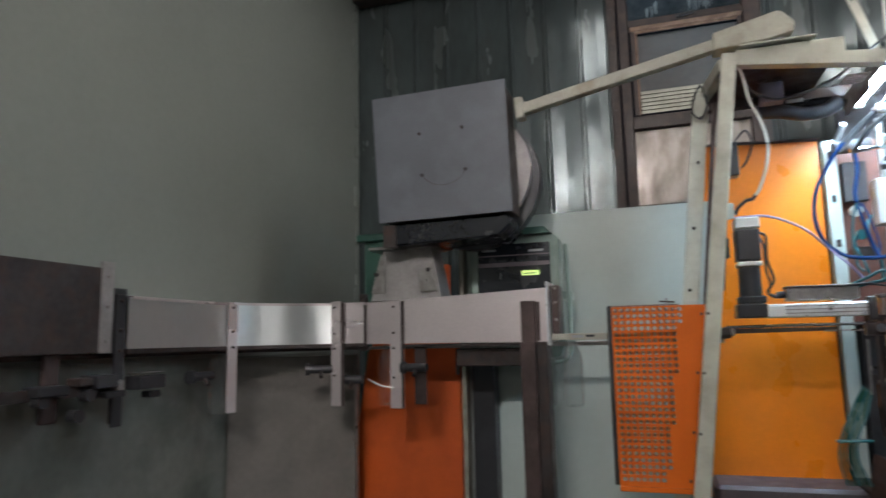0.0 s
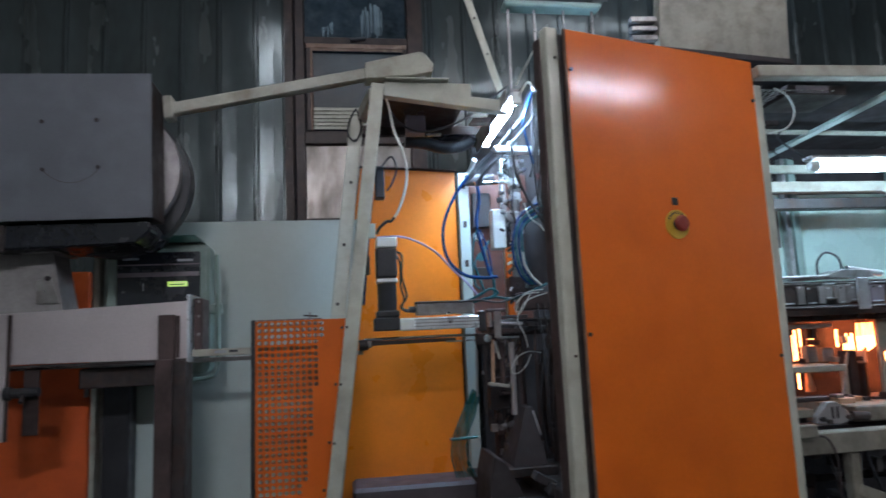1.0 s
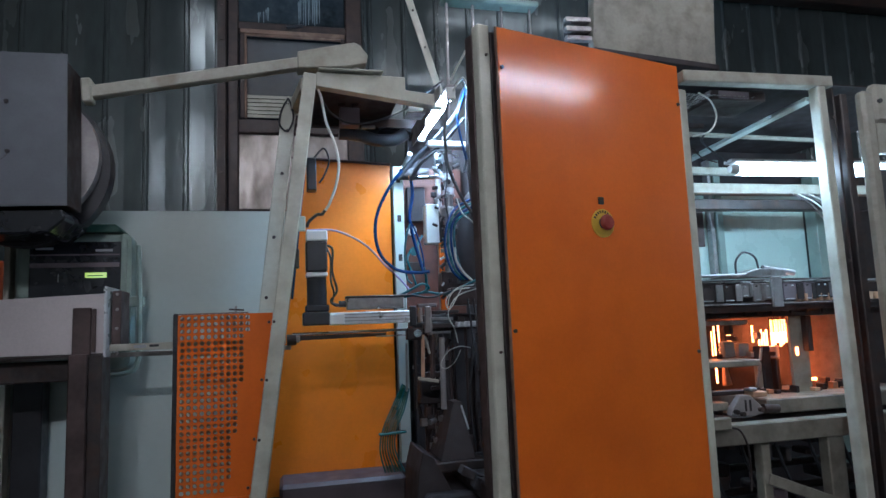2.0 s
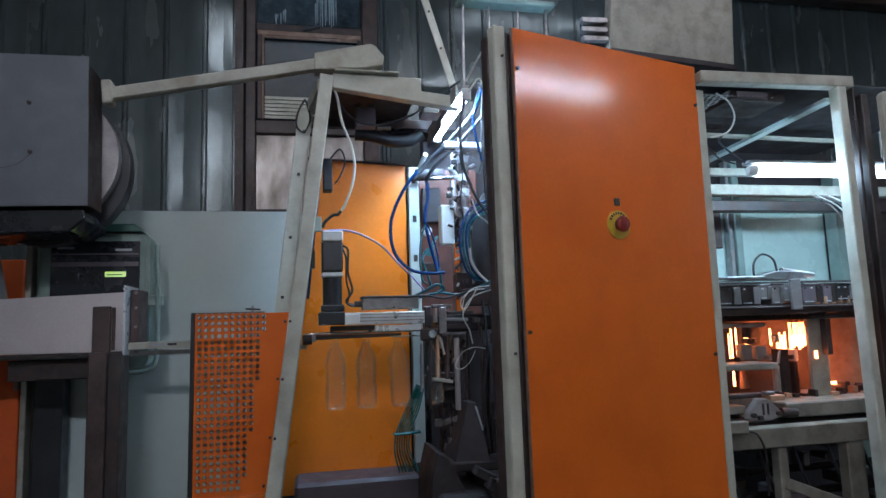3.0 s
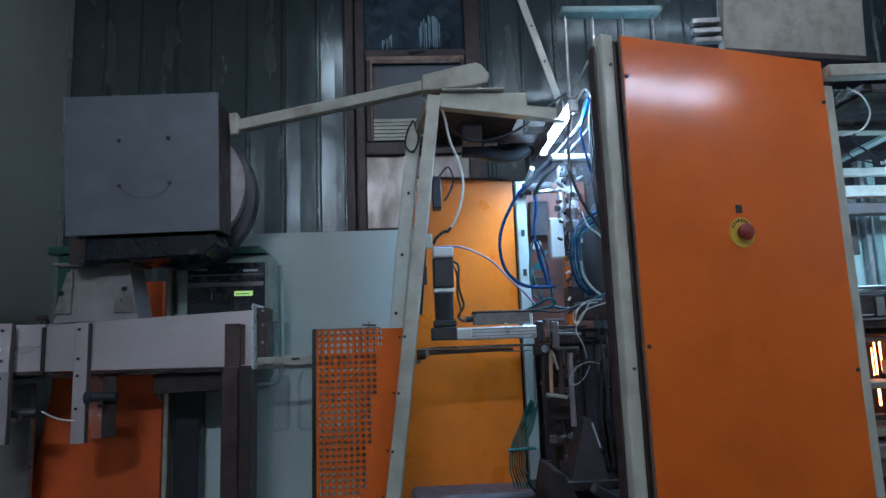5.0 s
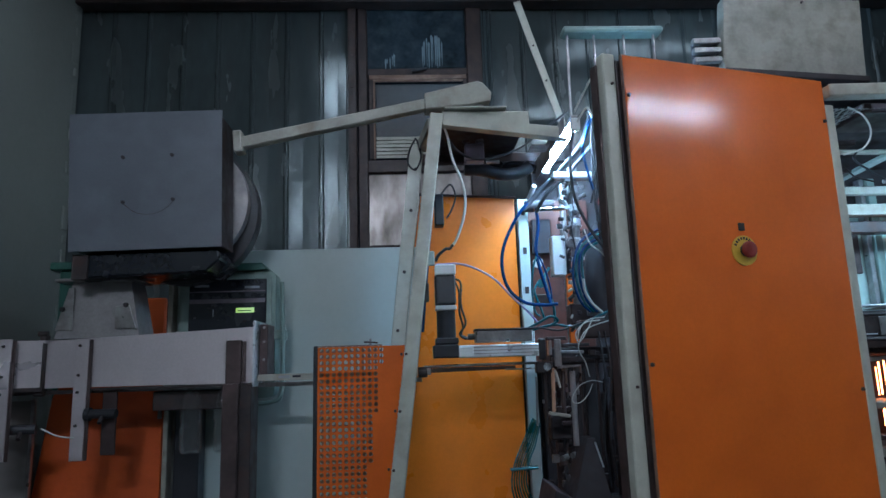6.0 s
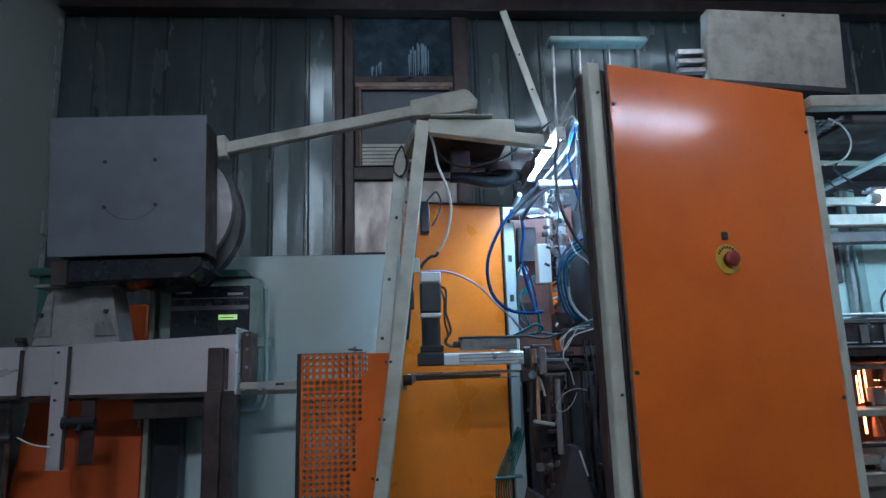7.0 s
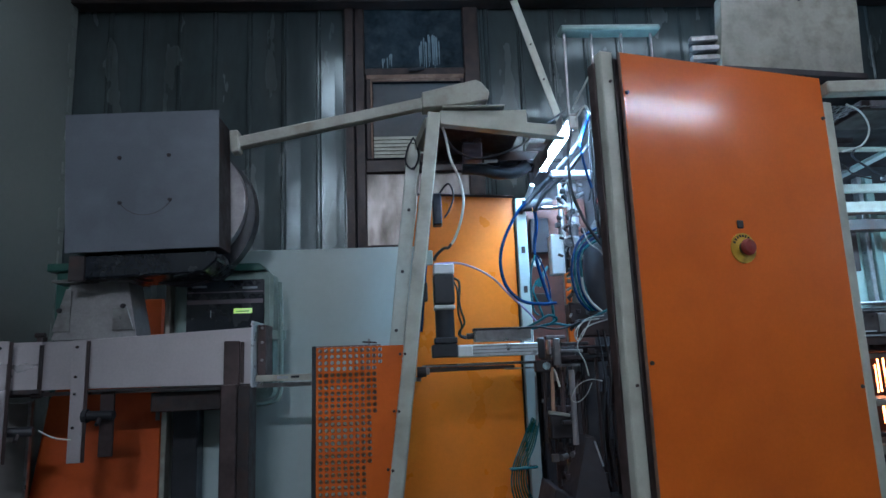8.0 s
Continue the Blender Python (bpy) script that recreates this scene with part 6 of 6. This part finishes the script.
        part("fitting", box((x0, y0, z0), (x0 + rnd_b.uniform(0.01, 0.035), y0 + 0.04, z0 + rnd_b.uniform(0.006, 0.03)), 0.002), rnd_b.choice((M_DARK, M_INNER, M_INNER, M_COPPER, M_BROWNSTEEL)), s)
    g = thing("gripper_head", (1.91, 2.2, 1.0), "grey pivoting gripper head on the bench", "gripper")
    part("plate", slab([(1.837, 1.006), (1.842, 1.030), (1.885, 1.078), (1.925, 1.078), (1.978, 1.030), (1.980, 1.010), (1.93, 1.0)], "y", 2.18, 2.21, 0.003), M_GALV_D, g)
    for x in (1.898, 1.918):
        part("slot", box((x, 2.177, 1.02), (x + 0.008, 2.1805, 1.062), 0.001), M_INNER, g)
    for x, z in ((1.855, 1.022), (1.962, 1.024), (1.882, 1.012)):
        part("pin", rod((x, 2.165, z), (x, 2.182, z), 0.009, 12), M_DARK, g)
    part("jaw", box((1.93, 2.17, 1.070), (1.994, 2.23, 1.090), 0.003), M_COPPER, g)
    part("jaw", box((1.92, 2.17, 1.092), (1.952, 2.21, 1.104), 0.003), M_STEEL, g)
    part("arm", box((1.79, 2.215, 1.079), (1.93, 2.26, 1.096), 0.003), M_BROWNSTEEL, g)
    part("cylinder", rod((1.985, 2.19, 1.025), (2.05, 2.19, 1.02), 0.016, 12), M_DARK, g, smooth=True)
    u = thing("drive_unit", (2.2, 2.5, 0), "dark gear motor and shafts under the bench", "machine")
    rnd = random.Random(5)
    for j in range(9):
        x0, z0 = 1.72 + 0.11 * j, rnd.uniform(0.45, 0.72)
        part("housing", box((x0, 2.35 + 0.05 * (j % 3), z0), (x0 + rnd.uniform(0.06, 0.16), 2.60, z0 + rnd.uniform(0.04, 0.12)), 0.006), rnd.choice((M_DARK, M_BROWNSTEEL, M_STEEL, M_MAUVE)), u)
    for j in range(4):
        part("shaft", rod((1.70, 2.32 + 0.06 * j, 0.50 + 0.08 * j), (2.75, 2.32 + 0.06 * j, 0.50 + 0.08 * j), 0.016, 12), M_DARK, u)
    for j in range(14):
        x0, z0 = rnd.uniform(1.70, 2.55), rnd.uniform(0.64, 0.88)
        part("fitting", box((x0, 2.24, z0), (x0 + rnd.uniform(0.02, 0.08), 2.32, z0 + rnd.uniform(0.01, 0.05)), 0.003), rnd.choice((M_STEEL, M_DARK, M_INNER, M_BROWNSTEEL, M_COPPER)), u)
    for j in range(5):
        x0 = 1.74 + 0.15 * j
        part("hose", hose([(x0, 2.22, 0.91), (x0 + 0.03, 2.20, 0.78), (x0 + 0.09, 2.21, 0.66), (x0 + 0.16, 2.24, 0.62)], 0.006), M_BLACK, u)
    part("base", box((1.66, 2.20, 0.0), (2.8, 2.95, 0.44), 0.01), M_DARK, u)


# ---- what moves ----
def bottle():
    outer = [(0.0125, 0.0), (0.0125, -0.012), (0.0165, -0.013), (0.0165, -0.017), (0.0135, -0.018), (0.0170, -0.026), (0.0270, -0.044), (0.0355, -0.064), (0.0388, -0.082), (0.0390, -0.104), (0.0368, -0.112), (0.0390, -0.120), (0.0390, -0.134), (0.0345, -0.144), (0.0340, -0.154), (0.0385, -0.164), (0.0390, -0.186), (0.0372, -0.192), (0.0390, -0.199), (0.0390, -0.214), (0.0372, -0.221), (0.0388, -0.228), (0.0360, -0.245), (0.0290, -0.252), (0.0180, -0.245), (0.0004, -0.239)]
    bm = lathe(outer, 22)
    b = thing("bottle", (0, 0, 0), "clear ribbed plastic bottle hanging by its neck ring", "bottle", "blown bottles")
    part("body", bm, M_PET, b, smooth=True)
    part("neck_ring", lathe([(0.0131, -0.0125), (0.0172, -0.0125), (0.0172, -0.0178), (0.0131, -0.0178)], 18), M_PET, b)
    return b


def transfer_carriage():
    c = thing("transfer_carriage", (0, 0, 0), "aluminium carriage with a black finger bar under the slide", "gripper")
    part("block", box((0.50, 2.45, 1.374), (0.672, 2.51, 1.396), 0.003), M_ALU, c)
    part("finger_bar", box((0.335, 2.47, 1.380), (0.50, 2.50, 1.398), 0.003), M_BLACK, c)
    for x in (0.335, 0.475, 0.61):
        part("finger", box((x, 2.462, 1.372), (x + 0.012, 2.50, 1.380), 0.001), M_BLACK, c)
    return c


def bottle_row(t, x, tilt=0.0):
    """x along the straight, or farther than the bend as if the track were unrolled."""
    p, h = track(-0.15 - x)
    return (t, pose(p.x, p.y, 1.347, 0, tilt, 0))



room()
sheet_wall()
ceiling_lamps()
white_partition()
inner_orange()
end_frame()
swing_arm()
perforated_guard()
orange_guard()
air_conveyor()
blower()
control_unit()
servo()
machine_lamp()
machine_core()
hoses()
upper_things()
heating_end()
preform_line()
BOTTLES = [bottle() for k in range(9)]
CARRIAGE = transfer_carriage()


def motions():
    """Nine bottles run along the track to the bend; the carriage goes out and back."""
    first = [
        [(0.0, -1.72), (0.2, -1.80), (0.3, -1.86), (0.6, -2.3), (1.0, -2.80), (8.0, -2.85)],
        [(0.0, -1.02), (0.2, -1.43), (0.4, -1.85), (0.7, -2.3), (1.1, -2.70), (8.0, -2.75)],
        [(0.0, -0.38), (0.2, -0.50), (0.3, -0.78), (0.4, -1.30), (0.7, -2.1), (1.2, -2.60), (8.0, -2.65)],
        [(0.0, -0.28), (0.1, -0.29), (0.2, -0.36), (0.3, -0.55), (0.4, -0.75), (0.5, -0.82), (0.6, -1.05), (0.7, -1.38), (0.9, -1.9), (1.3, -2.50), (8.0, -2.55)],
        [(0.0, -0.06), (0.1, -0.17), (0.2, -0.28), (0.3, -0.38), (0.4, -0.53), (0.5, -0.63), (0.6, -0.69), (0.7, -0.87), (0.8, -1.15), (1.0, -1.7), (1.5, -2.40), (8.0, -2.45)],
    ]
    second = [
        [(0.0, 1.30), (1.8, 1.30), (2.4, 0.36), (2.9, 0.36), (3.1, 0.33), (3.2, 0.28), (3.3, 0.19), (3.5, 0.03), (3.8, -0.32), (4.0, -0.53), (4.1, -0.57), (4.2, -0.64), (4.3, -0.76), (4.4, -0.93), (4.5, -1.16), (4.8, -1.8), (5.2, -2.3), (8.0, -2.35)],
        [(0.0, 1.43), (1.8, 1.43), (2.4, 0.48), (2.9, 0.48), (3.1, 0.43), (3.2, 0.37), (3.3, 0.28), (3.5, 0.13), (3.8, -0.18), (4.0, -0.37), (4.1, -0.41), (4.4, -0.43), (4.6, -0.54), (4.7, -0.59), (4.8, -0.66), (4.9, -0.79), (5.0, -0.96), (5.1, -1.15), (5.4, -1.75), (5.8, -2.2), (8.0, -2.25)],
        [(0.0, 1.56), (1.8, 1.56), (2.4, 0.61), (2.9, 0.61), (3.1, 0.53), (3.2, 0.46), (3.4, 0.29), (3.5, 0.23), (3.8, -0.06), (4.0, -0.20), (4.2, -0.25), (5.0, -0.27), (5.2, -0.31), (5.8, -0.48), (6.1, -0.68), (6.3, -0.93), (6.4, -1.08), (6.6, -1.5), (7.0, -2.1), (8.0, -2.15)],
        [(0.0, 1.69), (1.8, 1.69), (2.4, 0.75), (2.9, 0.74), (3.1, 0.62), (3.2, 0.55), (3.3, 0.49), (3.5, 0.295), (3.8, 0.06), (4.0, -0.08), (4.3, -0.14), (5.0, -0.17), (5.2, -0.20), (5.8, -0.34), (6.3, -0.66), (6.4, -0.71), (6.5, -0.82), (6.6, -0.94), (6.7, -1.14), (7.0, -1.75), (7.4, -2.0), (8.0, -2.05)],
    ]
    swing = {(1, 0.2): -14, (3, 0.4): -9, (4, 0.5): -7, (5, 4.2): -20, (5, 4.3): -16, (6, 4.8): -10, (6, 5.0): -14, (7, 6.4): -12, (8, 6.5): -6, (8, 3.0): -10, (7, 3.1): -4, (8, 3.1): -12, (8, 3.2): -5, (6, 3.8): 4}
    for k, (b, rows) in enumerate(zip(BOTTLES, first + second)):
        walk(b, [bottle_row(t, x, swing.get((k, t), 0)) for t, x in rows])
    walk(CARRIAGE, [(t, pose(x, 0, 0)) for t, x in ((0.0, 0.50), (1.8, 0.50), (2.4, 0.0), (3.15, 0.0), (3.45, 0.50), (8.0, 0.50))])


motions()
